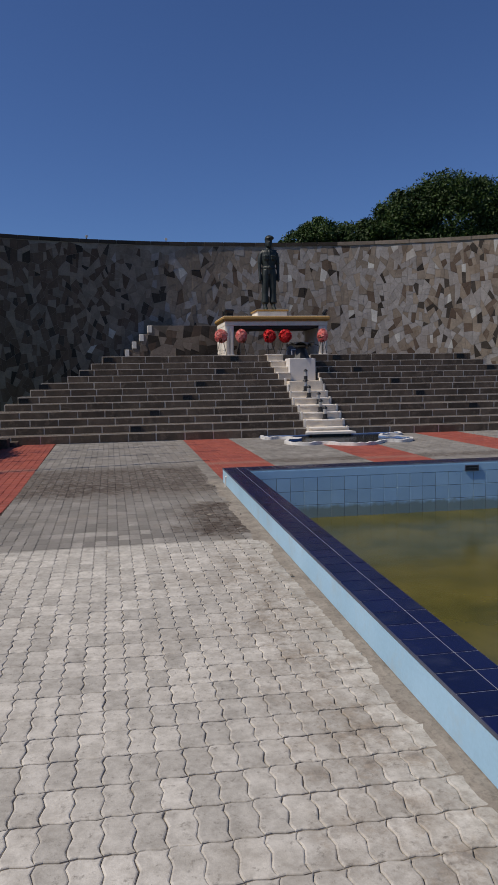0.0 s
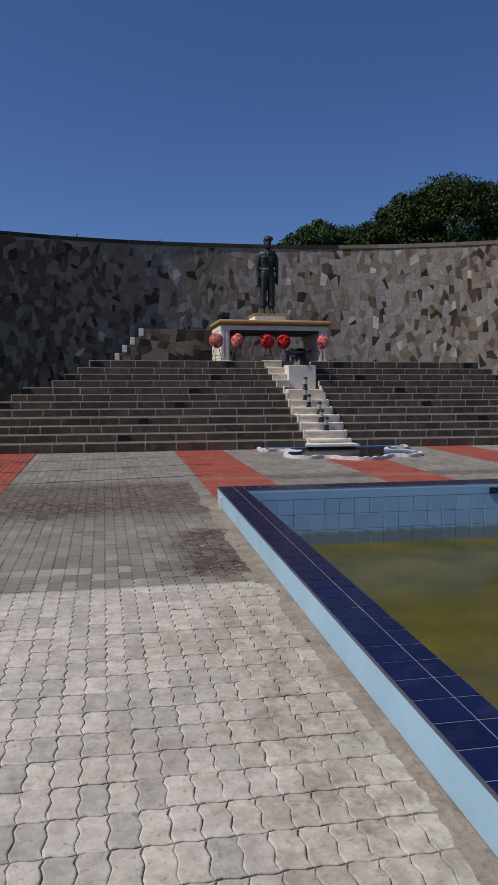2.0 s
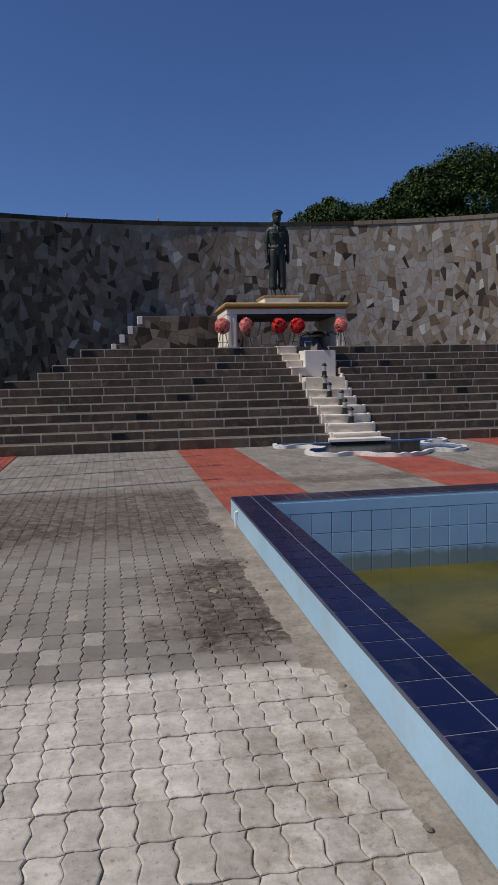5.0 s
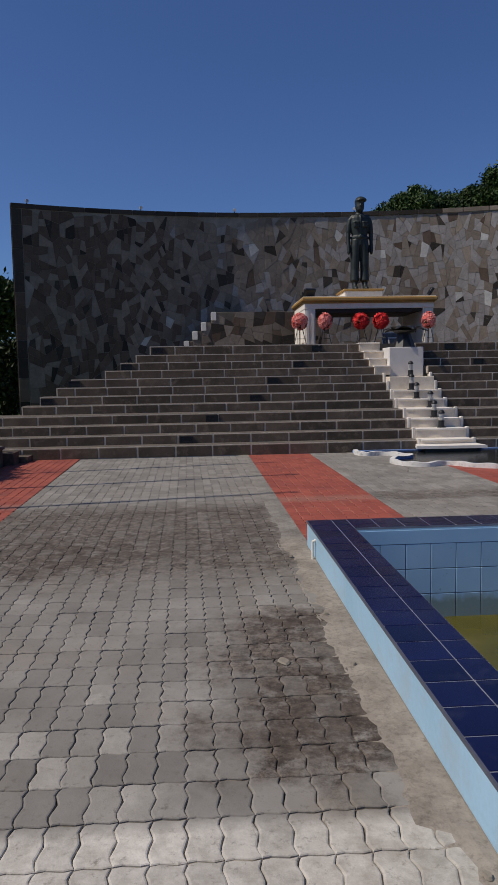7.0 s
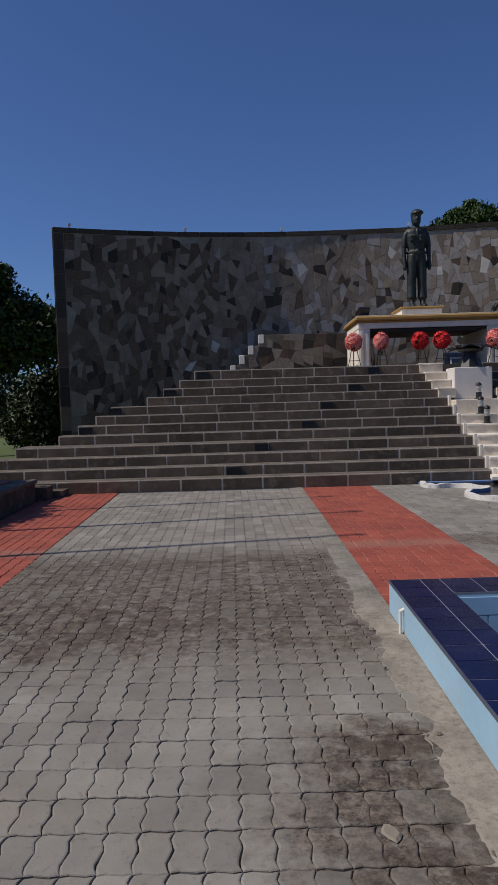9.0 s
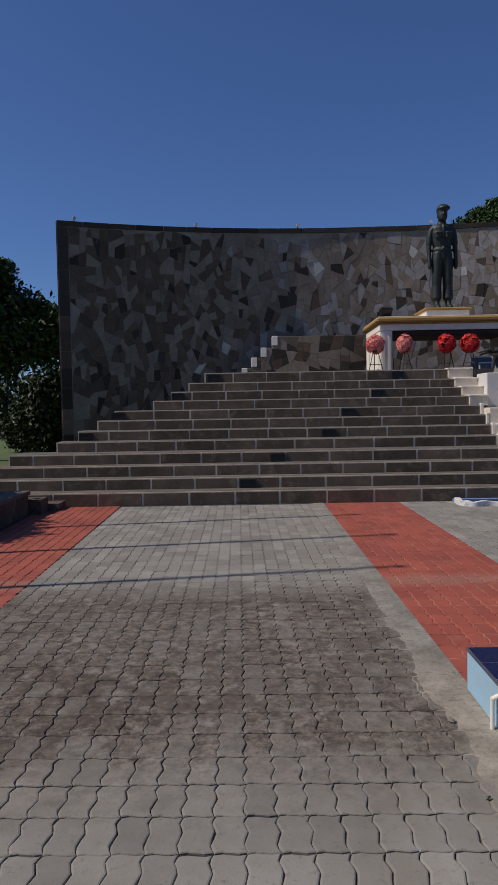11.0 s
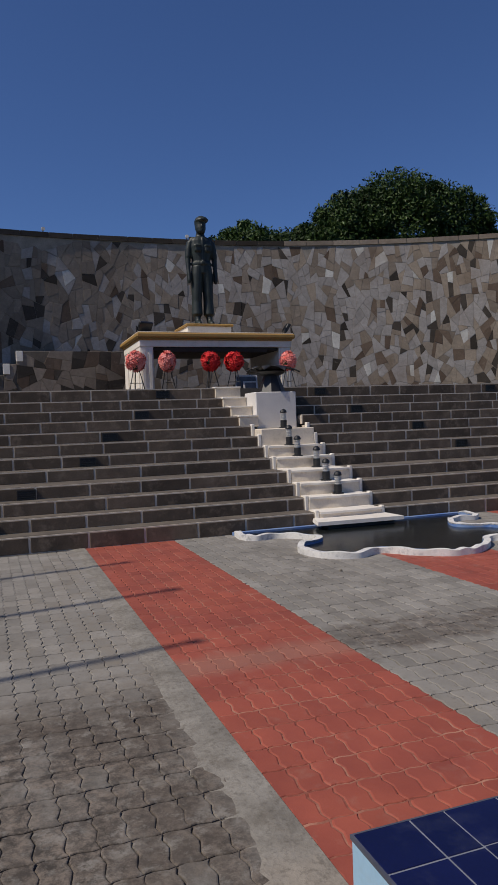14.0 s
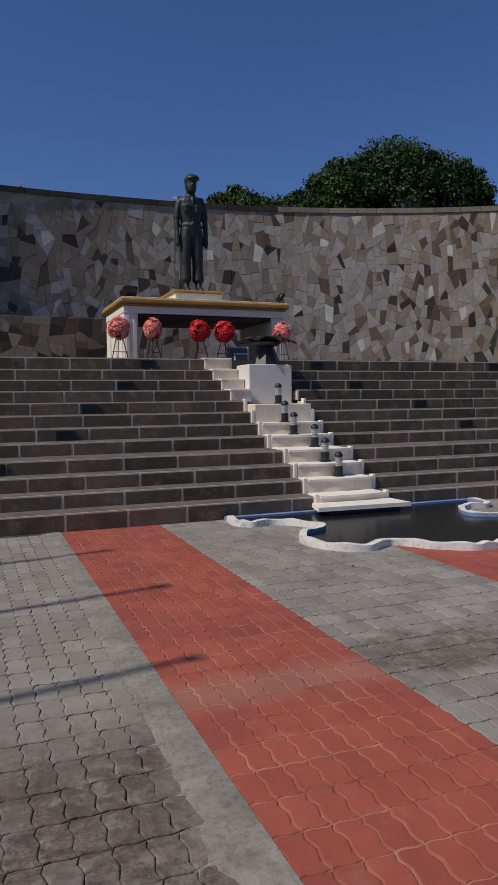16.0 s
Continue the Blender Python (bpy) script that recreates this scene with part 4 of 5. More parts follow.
def paver_verts(rnd, tilt=True):
    """One zigzag paving block about its middle: skirt, rounded edge and top."""
    amp = rnd.uniform(0.006, 0.0078)
    g, e = rnd.uniform(0.0005, 0.0017), rnd.uniform(0.0026, 0.0044)
    out, k = [], len(SIDE_V)
    jig = [rnd.uniform(-0.0014, 0.0014) for _ in range(2 * k)]
    for inset, z in ((0, -0.03), (0, -0.0045), (0.0025, -0.0015), (0.007, 0.0)):
        span = PL - 2 * e - 2 * inset
        left = [(-PW / 2 + g + inset + amp * w + jig[i], -PL / 2 + e + inset + span * v) for i, (v, w) in enumerate(zip(SIDE_V, SIDE_W))]
        right = [(PW / 2 - g - inset + amp * w + jig[k + i], -PL / 2 + e + inset + span * v) for i, (v, w) in reversed(list(enumerate(zip(SIDE_V, SIDE_W))))]
        bend = [0.0045 * math.sin(2 * math.pi * u) for u in (0.25, 0.5, 0.75)]
        top = [(left[-1][0] * (1 - u) + right[0][0] * u, right[0][1] + s) for u, s in zip((0.25, 0.5, 0.75), bend)]
        low = [(right[-1][0] * u + left[0][0] * (1 - u), left[0][1] + s) for u, s in zip((0.75, 0.5, 0.25), bend[::-1])]
        out.append([(x, y, z) for x, y in left + top + right + low])
    return out


def paver_mesh(places, rnd):
    verts, faces = [], []
    for x, y in places:
        base = len(verts)
        tx, ty, dz = rnd.uniform(-0.009, 0.009), rnd.uniform(-0.009, 0.009), rnd.uniform(-0.0014, 0.0014)
        jx, jy, turn = (rnd.uniform(-0.001, 0.001) for _ in range(3)) if len(places) == 1 else (rnd.uniform(-0.0012, 0.0012), rnd.uniform(-0.002, 0.002), rnd.uniform(-0.012, 0.012))
        rs = paver_verts(rnd)
        for ring in rs:
            verts += [(x + jx + a - b * turn, y + jy + b + a * turn, c + dz + a * tx + b * ty) for a, b, c in ring]
        n = len(rs[0])
        for k in range(3):
            for i in range(n):
                faces.append((base + k * n + (i + 1) % n, base + k * n + i, base + (k + 1) * n + i, base + (k + 1) * n + (i + 1) % n))
        faces.append(tuple(base + 3 * n + i for i in range(n))[::-1])
    return verts, faces


def paver_data(name, places, rnd, mat):
    me = bpy.data.meshes.new(name)
    v, f = paver_mesh(places, rnd)
    me.from_pydata(v, [], f)
    me.update()
    me.materials.append(mat)
    return me


def lay(owner, mat, x0, x1, y0, y1, near=None, seed=0, skewed=False, lean=0.0):
    """Fills a stretch, its edges leaning from the y axis, with paving blocks; those within near are objects of their own, the rest is one part."""
    rnd = random.Random(seed)
    skew = SKEW if skewed else 0.0
    if skewed:
        i0, j0 = math.floor((x0 - 0.6 - JOINT_X) / PW), math.ceil((y0 - JOINT_Y) / PL)
        ox, oy, cols, px, py = JOINT_X + i0 * PW, JOINT_Y + j0 * PL, math.ceil((x1 - x0 + 1.2) / PW), PW, PL
        rows = math.ceil((y1 - oy) / PL - 0.35)
    else:
        cols, rows = max(1, round((x1 - x0) / PW)), max(1, round((y1 - y0) / PL))
        ox, oy, px, py = x0, y0, (x1 - x0) / cols, (y1 - y0) / rows
    rest = []
    kinds = [paver_data("paver", [(0, 0)], rnd, mat) for _ in range(12)] if near else []
    for i in range(cols):
        for j in range(rows):
            y = oy + py * (j + 0.5)
            edge = -lean * max(y, -7.0)
            x = ox + px * (i + 0.5) + (-skew * (y + 9.5) if skewed else edge)
            if skewed and not x0 + edge + 0.35 * PW < x < x1 - 0.2 * PW:
                continue
            if near and near[0] < x < near[1] and near[2] < y < near[3]:
                ob = new("paver", rnd.choice(kinds))
                ob.parent = owner
                ob.matrix_basis = pose(x + rnd.uniform(-0.001, 0.001), y + rnd.uniform(-0.002, 0.002), 0, 0, 0, math.degrees(skew) + rnd.uniform(-0.7, 0.7))
            else:
                rest.append((x, y))
    if rest:
        ob = new("pavers", paver_data("pavers", rest, rnd, mat))
        ob.parent = owner
        ob["kind"] = "stuff"


def kerb_concrete():
    n = Nodes("kerb")
    x, y, z = n.xyz()
    wob = n.math("MULTIPLY", n.math("SUBTRACT", n.noise(1.6, 7.0, 0.7), 0.5), 1.6)
    grey = n.mix(n.ramp(n.noise(3.0, 7.0, 0.7), [(0.35, 0), (0.65, 1)]), (0.29, 0.27, 0.24), (0.17, 0.155, 0.135))
    sandy = n.mix(n.ramp(n.noise(4.5, 8.0, 0.72), [(0.35, 0), (0.65, 1)]), (0.33, 0.29, 0.245), (0.21, 0.18, 0.15))
    c = n.mix(n.band(y, -40.0, -6.2, 0.5, wob), grey, sandy)
    c = n.mix(n.ramp(n.noise(7.0, 9.0, 0.78), [(0.5, 0), (0.66, 0.5)]), c, (0.14, 0.118, 0.097))
    c = n.mix(n.ramp(n.noise(30.0, 6.0, 0.75), [(0.5, 0), (0.66, 0.5)]), c, (0.08, 0.068, 0.056))
    return n.done(c, 0.93, n.math("ADD", n.noise(60.0, 5.0), n.math("MULTIPLY", n.noise(9.0, 6.0), 2.0)), 0.5, 0.006, gloss=0.2)


M["kerb"] = kerb_concrete()


def build_paving():
    sand = boxes((-7.34, POOL[0] - 0.001, -22, 0.05, -0.2, -0.0085), (POOL[0] - 0.001, 9.5, POOL[3] - 0.02, 0.05, -0.2, -0.0085))
    for (lo, hi), lean in zip(RED_X[1:], LEAN[1:]):
        y0, y1 = POOL[3] + 0.03, -0.02
        prism(sand, [(lo - lean * y0, y0), (hi - lean * y0, y0), (hi - lean * y1, y1), (lo - lean * y1, y1)], -0.1, -0.0035)
    bed = finish("pavement_bed", sand, M["joint_sand"])
    tagged(bed, "sandy joints under the paving blocks", "paving", kind="structure")
    grey = empty("pavement", 0, 0, 0, label="weathered grey wavy concrete paving blocks with dark stains", category="paving", kind="structure")
    lay(grey, M["grey_paver"], -6.25, -3.3, -21, -0.01, (-5.3, -3.5, -11.1, -7.7), 3, True, LEAN[0])
    for k in range(len(RED_X) - 1):
        a, b = RED_X[k][1], RED_X[k + 1][0]
        if a > -4:
            lay(grey, M["grey_paver"], a, b, POOL[3] + 0.02, -0.01, None, 4 + k, lean=LEAN[k])
    lay(grey, M["grey_paver"], RED_X[-1][1], 9.4, POOL[3] + 0.02, -0.01, None, 9, lean=LEAN[-1])
    red = empty("pavement_red", 0, 0, 0, label="red painted band of wavy paving blocks", category="paving", kind="structure")
    lay(red, M["red_paver"], *RED_X[1], POOL[3] + 0.02, -0.01, (-4, -2, -8, 0), 20, lean=LEAN[1])
    other = empty("pavement_red", 0, 0, 0, label="red painted bands of paving farther off", category="paving", kind="structure")
    lay(other, M["red_paver"], *RED_X[0], -21, -0.01, None, 21, lean=LEAN[0])
    for k in (2, 3, 4):
        lay(other, M["red_paver"], *RED_X[k], POOL[3] + 0.02, -0.01, None, 21 + k, lean=LEAN[k])
    rnd = random.Random(8)
    bm = bmesh.new()
    rows = []
    for i in range(420):
        y = -21 + 21 * i / 419
        xl = (-3.41 if y > -10.2 else -3.325) + 0.06 * noise.noise(Vector((y * 1.9, 0, 0))) + 0.05 * noise.noise(Vector((y * 8, 3, 0))) + 0.02 * noise.noise(Vector((y * 25, 7, 0)))
        xr = RED_X[1][0] + 0.003 - LEAN[1] * y if y > POOL[3] else POOL[0] - 0.002
        rows.append([bm.verts.new((x, y, z)) for x, z in ((xl - 0.07, -0.008), (xl, 0.0012), ((xl + xr) / 2, 0.006 + 0.004 * noise.noise(Vector((y * 5, 1, 0)))), (xr, 0.004), (xr, -0.02))])
    for a, b in zip(rows, rows[1:]):
        for k in range(4):
            bm.faces.new((a[k], a[k + 1], b[k + 1], b[k]))
    tagged(finish("kerb_strip", bm, M["kerb"]), "rough brown concrete strip along the pool wall", "kerb", kind="structure")


build_paving()


# ---- pool tiles ----
def tile_data(name, w, d, h, mat):
    bm = bmesh.new()
    box(bm, -w / 2, w / 2, -d / 2, d / 2, 0, h, bevel=0.0018)
    me = bpy.data.meshes.new(name)
    bmesh.ops.recalc_face_normals(bm, faces=bm.faces)
    bm.to_mesh(me)
    bm.free()
    me.materials.append(mat)
    return me


def pool_tile_paint():
    n = Nodes("pool_tile")
    x, y, z = n.xyz()
    c = n.mix(n.ramp(n.noise(2.5, 5.0), [(0.3, 0), (0.7, 1)]), (0.38, 0.6, 0.78), (0.31, 0.52, 0.72))
    c = n.mix(1.0, c, n.ramp(n.chance(), [(0, 0.86), (1, 1.0)]), "MULTIPLY")
    low = n.band(z, -0.7, -0.33, 0.06, n.math("MULTIPLY", n.math("SUBTRACT", n.noise(9.0, 6.0), 0.5), 0.16))
    c = n.mix(n.math("MULTIPLY", low, 0.7), c, (0.17, 0.2, 0.13))
    c = n.mix(n.ramp(n.noise(14.0, 7.0, 0.7), [(0.64, 0), (0.72, 0.6)]), c, (0.06, 0.09, 0.12))
    return n.done(c, 0.3, n.noise(30.0), 0.05, 0.002)


M["pool_tile"] = pool_tile_paint()


def build_pool_tiles():
    x0, x1, y0, y1 = POOL
    rnd = random.Random(12)
    wide, slim = tile_data("coping_tile", 0.189, 0.193, 0.008, M["navy_tile"]), tile_data("coping_tile", 0.119, 0.193, 0.008, M["navy_tile"])
    far, far_slim = tile_data("coping_tile", 0.193, 0.189, 0.008, M["navy_tile"]), tile_data("coping_tile", 0.193, 0.119, 0.008, M["navy_tile"])

    def put(me, name, x, y, z, rx=0):
        ob = new(name, me)
        ob.parent = pool
        ob.matrix_basis = pose(x - x0, y - y1, z, rx + rnd.uniform(-0.2, 0.2), rnd.uniform(-0.2, 0.2), 0)

    z = RIM_Z - 0.0065
    for j in range(70):
        y = y1 - 0.1 - 0.2 * j
        put(wide, "coping_tile", x0 + 0.0985, y, z)
        put(slim, "coping_tile", x0 + 0.2585, y, z)
    for i in range(50):
        x = x0 + 0.42 + 0.2 * i
        put(far, "coping_tile", x, y1 - 0.0985, z)
        put(far_slim, "coping_tile", x, y1 - 0.2585, z)
    tile = tile_data("wall_tile", 0.194, 0.194, 0.008, M["pool_tile"])
    for i in range(50):
        for k in range(4):
            put(tile, "wall_tile", x0 + 0.32 + 0.1 + 0.2 * i, y1 - 0.321, -0.03 - 0.2 * k, 90)
    band = boxes((0.32, x1 - x0 - 0.32, -0.33, -0.321, 0.072, 0.178))
    part("top_band", band, M["pool_tile"], pool, "blue painted band")
    part("tile_bed", boxes((0.32, x1 - x0 - 0.32, -0.3228, -0.3205, -0.8, 0.07)), M["grout"], pool, "grey tile joints")
    edge = boxes((-0.005, -0.001, y0 - y1, 0.0, -0.01, 0.007))
    part("foot_line", edge, M["concrete"], pool, "pale cement line at the foot")
    drain = empty("overflow_grate", 0.44, y1 - 0.332, 0.11, label="dark rectangular overflow grate in the pool wall", category="grate")
    part("frame", boxes((-0.11, 0.11, -0.015, 0, -0.045, -0.032), (-0.11, 0.11, -0.015, 0, 0.032, 0.045), (-0.11, -0.097, -0.015, 0, -0.032, 0.032), (0.097, 0.11, -0.015, 0, -0.032, 0.032), (-0.097, 0.097, -0.012, -0.004, -0.004, 0.006)), M["tile_trim"], drain)
    part("opening", boxes((-0.097, 0.097, -0.003, 0, -0.032, 0.032)), M["black_metal"], drain)
    pipe = empty("overflow_pipe", x0 - 0.022, y1 - 0.42, 0, label="short white plastic pipe on the pool wall", category="pipe")
    part("tube", rod(bmesh.new(), (0, 0, 0.003), (0, 0, 0.14), 0.0095, seg=12), M["white_paint"], pipe)
    part("elbow", rod(bmesh.new(), (0, 0, 0.135), (0.03, 0, 0.15), 0.0105, seg=12), M["white_paint"], pipe)


build_pool_tiles()


# ---- stone blocks of the steps ----
def build_blocks():
    rnd = random.Random(6)
    data = {}

    def block(w, h):
        key = (round(w, 2), round(h, 3))
        if key not in data:
            bm = bmesh.new()
            box(bm, -key[0] / 2, key[0] / 2, 0, 0.03, -key[1] / 2, key[1] / 2, bevel=0.005)
            me = bpy.data.meshes.new("stone_block")
            bmesh.ops.recalc_face_normals(bm, faces=bm.faces)
            bm.to_mesh(me)
            bm.free()
            me.materials.append(M["step_stone"])
            data[key] = me
        return data[key]

    for n in range(12):
        zb = STEP_Z[n - 1] if n else 0.0
        zt = STEP_Z[n] - 0.016
        h = zt - zb
        for lo, hi in ((STEP_L[n], CASC[0] - 0.06), (CASC[1] + 0.06, STEP_R[n])):
            x = lo + 0.02
            first = True
            while x < hi - 0.08:
                w = 0.64 + rnd.uniform(-0.03, 0.03)
                if first:
                    w *= (0.55, 1.0, 0.8)[n % 3]
                    first = False
                w = min(w, hi - 0.01 - x)
                ob = new("stone_block", block(w, h - 0.004))
                ob.parent = steps
                ob.location = (x + w / 2, STEP_Y[n] - 0.003 - rnd.uniform(0, 0.004), zb + h / 2)
                x += w + 0.026


build_blocks()


# ---- flagstones of the curved wall ----
def stone_material(name, a, b):
    n = Nodes(name)
    c = n.mix(n.chance(), a, b)
    c = n.mix(0.55, c, n.ramp(n.noise(3.5, 6.0, 0.65), [(0.3, 0.5), (0.7, 1.0)]), "MULTIPLY")
    c = n.mix(0.4, c, n.ramp(n.noise(13.0, 7.0, 0.75), [(0.35, 0.45), (0.62, 1.0)]), "MULTIPLY")
    c = n.mix(n.ramp(n.noise(1.1, 6.0, 0.65), [(0.5, 0), (0.7, 0.5)]), c, (a[0] * 0.62, a[1] * 0.52, a[2] * 0.45))
    c = n.mix(n.ramp(n.noise(6.0, 8.0, 0.75), [(0.6, 0), (0.72, 0.35)]), c, (0.4, 0.36, 0.31))
    return n.done(c, 0.8, n.math("ADD", n.noise(45.0, 5.0, 0.65), n.noise(9.0, 5.0)), 0.4, 0.008, gloss=0.3)


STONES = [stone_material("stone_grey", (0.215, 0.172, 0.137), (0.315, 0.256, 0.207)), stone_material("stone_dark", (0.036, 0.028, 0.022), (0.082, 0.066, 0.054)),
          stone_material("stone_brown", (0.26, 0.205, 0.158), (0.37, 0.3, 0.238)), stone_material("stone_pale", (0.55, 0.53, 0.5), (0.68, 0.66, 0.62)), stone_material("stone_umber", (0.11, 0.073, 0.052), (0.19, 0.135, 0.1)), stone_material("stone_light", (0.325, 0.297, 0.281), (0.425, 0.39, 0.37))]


def split(poly, rnd, target, grain):
    """Breaks a polygon across its long way until the pieces are small."""
    area = abs(sum(a[0] * b[1] - b[0] * a[1] for a, b in zip(poly, poly[1:] + poly[:1]))) / 2
    if area < target * rnd.uniform(0.6, 1.9):
        return [poly]
    a, b = max(((p, q) for p in poly for q in poly), key=lambda s: (s[0][0] - s[1][0]) ** 2 + (s[0][1] - s[1][1]) ** 2)
    long_way = math.atan2(b[1] - a[1], b[0] - a[0])
    ang = min((grain + k * math.pi / 2 for k in range(4)), key=lambda g: -abs(math.cos(g - long_way))) + rnd.uniform(-0.32, 0.32)
    k = rnd.uniform(0.35, 0.65)
    px, py = a[0] + (b[0] - a[0]) * k, a[1] + (b[1] - a[1]) * k
    nx, ny = math.cos(ang), math.sin(ang)
    out = []
    for s in (1, -1):
        half = clip(poly, px, py, nx * s, ny * s)
        if len(half) >= 3:
            out += split(half, rnd, target, grain)
    return out


def flagstones(s0, s1, z0, z1, cell, target, rnd):
    """An irregular jigsaw of angular stones over a rectangle."""
    nx, nz = max(1, round((s1 - s0) / cell)), max(1, round((z1 - z0) / cell))
    seeds = {(i, j): (s0 + (s1 - s0) * (i + 0.5 + rnd.uniform(-0.42, 0.42)) / nx, z0 + (z1 - z0) * (j + 0.5 + rnd.uniform(-0.42, 0.42)) / nz) for i in range(-2, nx + 2) for j in range(-2, nz + 2)}
    out = []
    for (i, j), (x, y) in seeds.items():
        poly = [(s0, z0), (s1, z0), (s1, z1), (s0, z1)]
        for di in range(-2, 3):
            for dj in range(-2, 3):
                other = seeds.get((i + di, j + dj))
                if other and (di or dj) and poly:
                    ox, oy = other
                    poly = clip(poly, (x + ox) / 2, (y + oy) / 2, ox - x, oy - y)
        if len(poly) >= 3 and 0 <= i < nx and 0 <= j < nz:
            out += split(poly, rnd, target, rnd.uniform(-0.8, 0.8) * rnd.random() ** 0.6)
    return out


def stone_geometry(poly, lift, place):
    """A chamfered slab over a polygon of (s, z): its verts and faces."""
    n = len(poly)
    cx, cy = sum(p[0] for p in poly) / n, sum(p[1] for p in poly) / n
    reach = max(0.05, min(math.hypot(x - cx, y - cy) for x, y in poly))
    verts = []
    for inset, out in ((0.003, 0.0), (0.004, lift - 0.003), (0.009, lift)):
        k = 1 - min(0.6, inset / reach)
        verts += [place(cx + (x - cx) * k, cy + (y - cy) * k, out) for x, y in poly]
    faces = [tuple(range(2 * n, 3 * n))]
    for r in range(2):
        faces += [(r * n + i, r * n + (i + 1) % n, (r + 1) * n + (i + 1) % n, (r + 1) * n + i) for i in range(n)]
    return verts, faces


def build_stones():
    rnd = random.Random(17)
    s0, s1 = radians(WALL_A[0]) * WALL_R, radians(WALL_A[1]) * WALL_R
    slim = 1.5
    polys = [[(a / slim, b) for a, b in poly] for poly in flagstones((s0 + 0.3) * slim, (s1 - 0.3) * slim, 0.3, WALL_H - 0.14, 0.72, 0.105, rnd)]
    dark = [(-0.14, 4.91), (-2.32, 4.38), (-2.41, 4.84), (-1.12, 3.25), (-2.37, 3.78), (-0.53, 3.69), (8.31, 3.42), (7.74, 3.38), (7.49, 4.04), (8.99, 4.1), (9.69, 6.13), (9.5, 6.03), (10.19, 4.35), (9.47, 4.7), (3.18, 4.53), (9.8, 5.78), (0.9, 2.92), (5.9, 3.84), (4.35, 6.27), (5.82, 3.05), (8.08, 3.88), (9.75, 3.48), (8.42, 2.8),
            (-7.12, 5.67), (-5.69, 4.95), (-6.78, 3.6), (-6.03, 2.92), (-7.71, 2.62), (-7.59, 2.14), (-5.53, 2.4), (-5.17, 2.45), (-3.51, 4.49), (-3.01, 4.21), (-2.55, 4.49), (-4.54, 3.73), (-1.98, 5.38), (-6.4, 3.16), (-2.92, 2.87)]
    umber = [(8.9, 5.7), (8.75, 5.47), (9.15, 5.6), (9.4, 5.45), (7.1, 3.2), (8.7, 3.7), (9.2, 3.1), (6.9, 4.5), (7.4, 2.7), (9.9, 2.9), (-2.7, 4.0), (-3.3, 3.9), (-1.7, 4.6), (-3.9, 3.4), (4.1, 5.6)]
    pale = [(-1.55, 5.28), (-1.37, 3.76), (4.91, 3.88), (5.87, 3.66), (8.02, 2.76), (8.67, 2.54), (6.68, 2.86), (9.48, 3.7), (10.2, 6.26), (6.6, 6.24), (-4.34, 3.08), (-4.85, 2.66)]
    tones = {}
    for k, places in ((4, umber), (1, dark), (3, pale)):
        for s, z in places:
            tones[min(range(len(polys)), key=lambda i: (sum(a for a, _ in polys[i]) / len(polys[i]) - s) ** 2 + (sum(b for _, b in polys[i]) / len(polys[i]) - z) ** 2)] = k
    order = sorted(range(len(polys)), key=lambda i: abs(sum(a for a, _ in polys[i]) / len(polys[i]) - 0.5) + 0.5 * abs(sum(b for _, b in polys[i]) / len(polys[i]) - 3.8))
    single = set(order[:300])
    rest = {}
    for i, poly in enumerate(polys):
        mid = sum(a for a, _ in poly) / len(poly)
        area = abs(sum(a[0] * b[1] - b[0] * a[1] for a, b in zip(poly, poly[1:] + poly[:1]))) / 2
        roll = rnd.random()
        # Lighter stones grow commoner eastward, putting the wall's sunlit side into their tone.
        east_sun = max(0.0, min(1.0, (mid + 4.5) / 9.5))
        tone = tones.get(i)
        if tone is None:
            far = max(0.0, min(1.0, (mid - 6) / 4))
            # More umber and dark stones westward put that end's shade into the tone.
            west_shade = max(0.0, min(1.0, (-3 - mid) / 3))
            black = 0.03 + 0.03 * west_shade + 0.03 * far if area > 0.028 else 0.3 - 0.1 * east_sun
            brown = black + 0.06 + 0.06 * east_sun + 0.22 * far
            tone = 1 if roll < black else 2 if roll < brown else 4 if roll < brown + 0.05 + 0.5 * west_shade + 0.1 * far else 3 if roll > 0.994 and mid > 1 else 5 if rnd.random() < 0.8 * east_sun else 0
        lift = 0.008 + rnd.uniform(-0.003, 0.005)
        v, f = stone_geometry(poly, lift, on_wall)
        if i in single:
            me = bpy.data.meshes.new("flagstone")
            me.from_pydata(v, [], f)
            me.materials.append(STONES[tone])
            ob = new("flagstone", me)
            ob.parent = wall
        else:
            vs, fs = rest.setdefault(tone, ([], []))
            fs += [tuple(k + len(vs) for k in face) for face in f]
            vs += v
    for tone, (vs, fs) in rest.items():
        me = bpy.data.meshes.new("flagstones")
        me.from_pydata(vs, [], fs)
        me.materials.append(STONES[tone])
        ob = new("flagstones", me)
        ob.parent = wall
        ob["kind"] = "stuff"
    # coping along the top and squared quoins at both ends
    s = s0
    while s < s1 - 0.05:
        w = min(rnd.uniform(0.5, 0.8), s1 - s)
        v, f = stone_geometry([(s, WALL_H - 0.12), (s + w - 0.01, WALL_H - 0.12), (s + w - 0.01, WALL_H + 0.012), (s, WALL_H + 0.012)], 0.035, on_wall)
        me = bpy.data.meshes.new("coping_stone")
        me.from_pydata(v, [], f)
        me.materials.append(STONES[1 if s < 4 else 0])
        new("coping_stone", me).parent = wall
        s += w
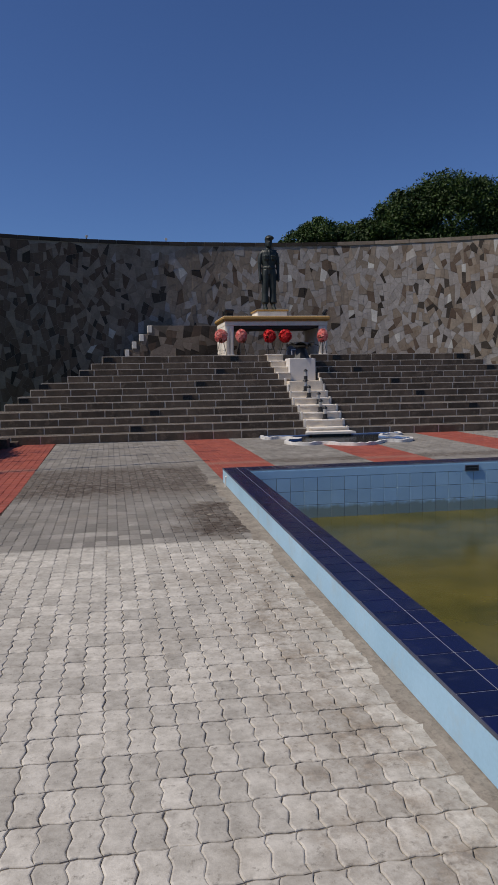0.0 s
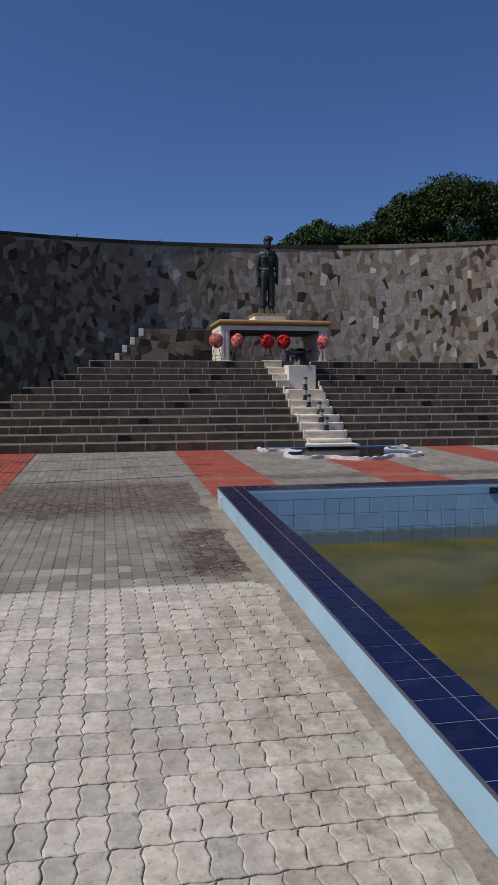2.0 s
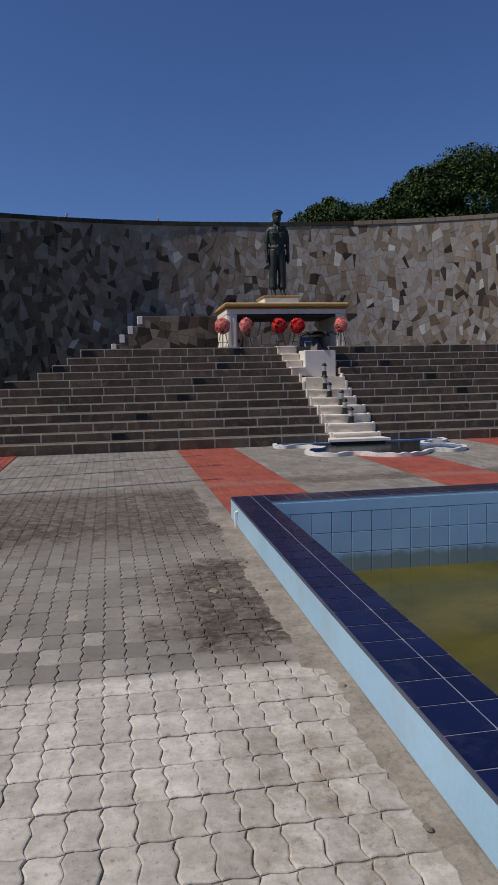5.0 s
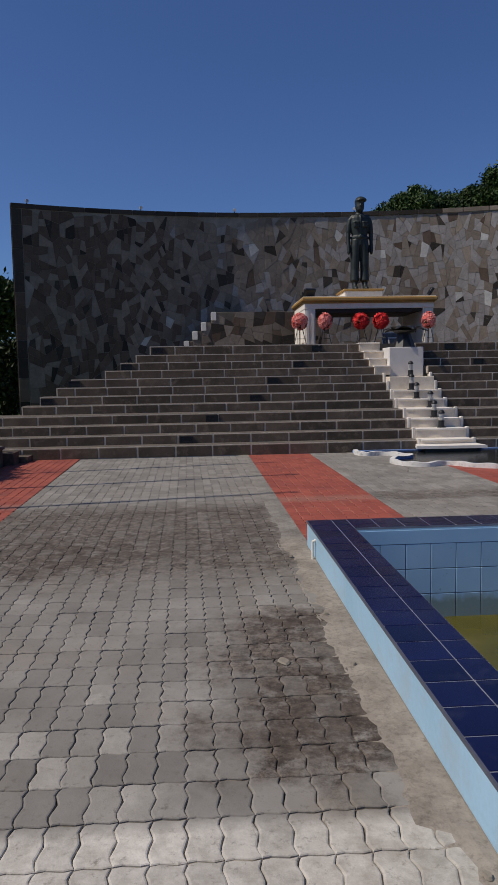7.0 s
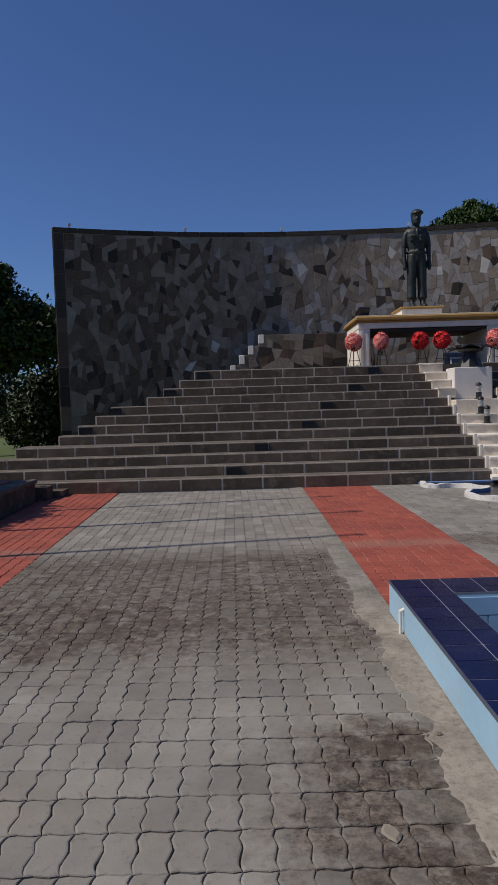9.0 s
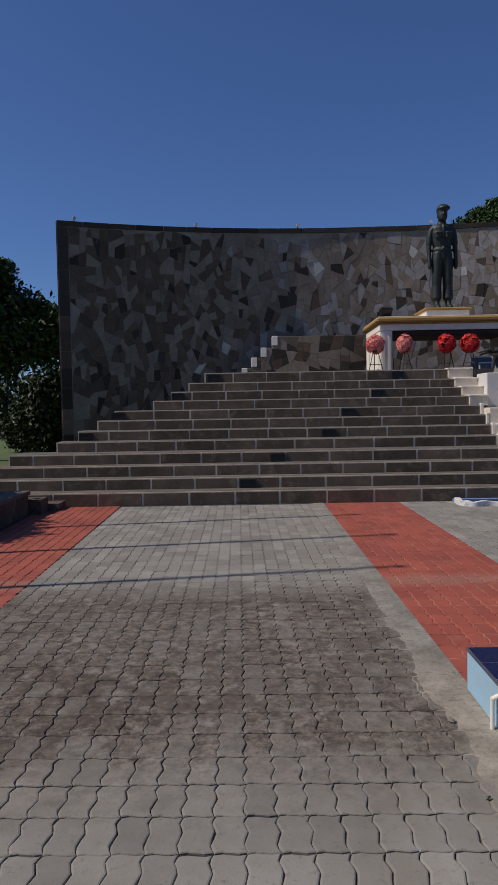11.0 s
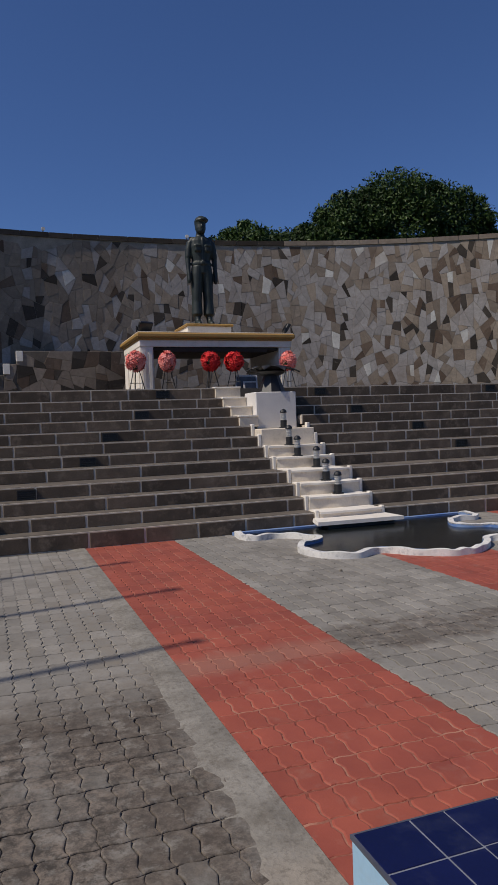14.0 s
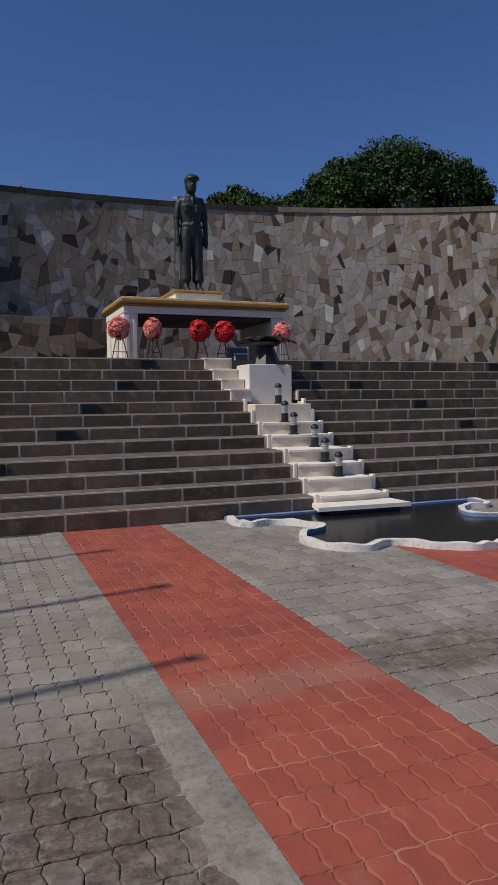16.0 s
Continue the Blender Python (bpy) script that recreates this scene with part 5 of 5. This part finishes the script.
    for lo, hi in ((s0, s0 + 0.28), (s1 - 0.28, s1)):
        z = 0.1
        while z < WALL_H - 0.2:
            h = min(rnd.uniform(0.35, 0.7), WALL_H - 0.13 - z)
            v, f = stone_geometry([(lo, z), (hi, z), (hi, z + h - 0.01), (lo, z + h - 0.01)], 0.028, on_wall)
            me = bpy.data.meshes.new("quoin")
            me.from_pydata(v, [], f)
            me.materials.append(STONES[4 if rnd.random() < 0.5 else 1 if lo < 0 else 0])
            new("quoin", me).parent = wall
            z += h
    # stones closing the west end, darkened to put tree shade into their colour
    z = 0.1
    while z < WALL_H - 0.05:
        h = min(rnd.uniform(0.35, 0.7), WALL_H - z)
        v, f = stone_geometry([(0.0, z), (0.45, z), (0.45, z + h - 0.006), (0.0, z + h - 0.006)], 0.02, lambda t, zz, o: on_wall(s0 - o + 0.27 * t, zz, -t))
        me = bpy.data.meshes.new("end_stone")
        me.from_pydata(v, [], [face[::-1] for face in f])
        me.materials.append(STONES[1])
        new("end_stone", me).parent = wall
        z += h
    # the parapet's front
    for a, b, h in PARAPET:
        for poly in flagstones(a, b, 2.1, 2.1 + h, 0.6, 0.08, rnd):
            v, f = stone_geometry(poly, 0.02, lambda s, z, o: Vector((s + 2.9, -o, z - 2.1)))
            me = bpy.data.meshes.new("flagstone")
            me.from_pydata(v, [], f)
            me.materials.append(STONES[1 if rnd.random() < 0.35 else 4 if rnd.random() < 0.2 else 0])
            new("flagstone", me).parent = parapet


build_stones()


# ---- loose stones on the paving ----
def build_loose_stone(x, y, size, flat, seed):
    rnd = random.Random(seed)
    bm = bmesh.new()
    n = 9
    ring = [(size * rnd.uniform(0.8, 1.15) * math.cos(2 * math.pi * i / n), size * 0.6 * rnd.uniform(0.8, 1.15) * math.sin(2 * math.pi * i / n)) for i in range(n)]
    prism(bm, ring, 0, flat, 0.25)
    ob = finish("loose_stone", bm, M["concrete"])
    ob.matrix_world = pose(x, y, 0.006, 0, 0, rnd.uniform(0, 180))
    tagged(ob, "small pale loose stone lying on the paving", "stone", "loose stones")


for k, (x, y, r, h) in enumerate(((-3.7, -8.93, 0.05, 0.006), (-3.42, -7.0, 0.02, 0.014), (-3.38, -8.3, 0.016, 0.012), (-3.37, -9.0, 0.014, 0.01), (-3.36, -11.4, 0.018, 0.012), (-3.46, -7.6, 0.013, 0.01), (-1.2, -2.6, 0.02, 0.012), (-3.31, -10.42, 0.02, 0.01))):
    build_loose_stone(x, y, r, h, 40 + k)
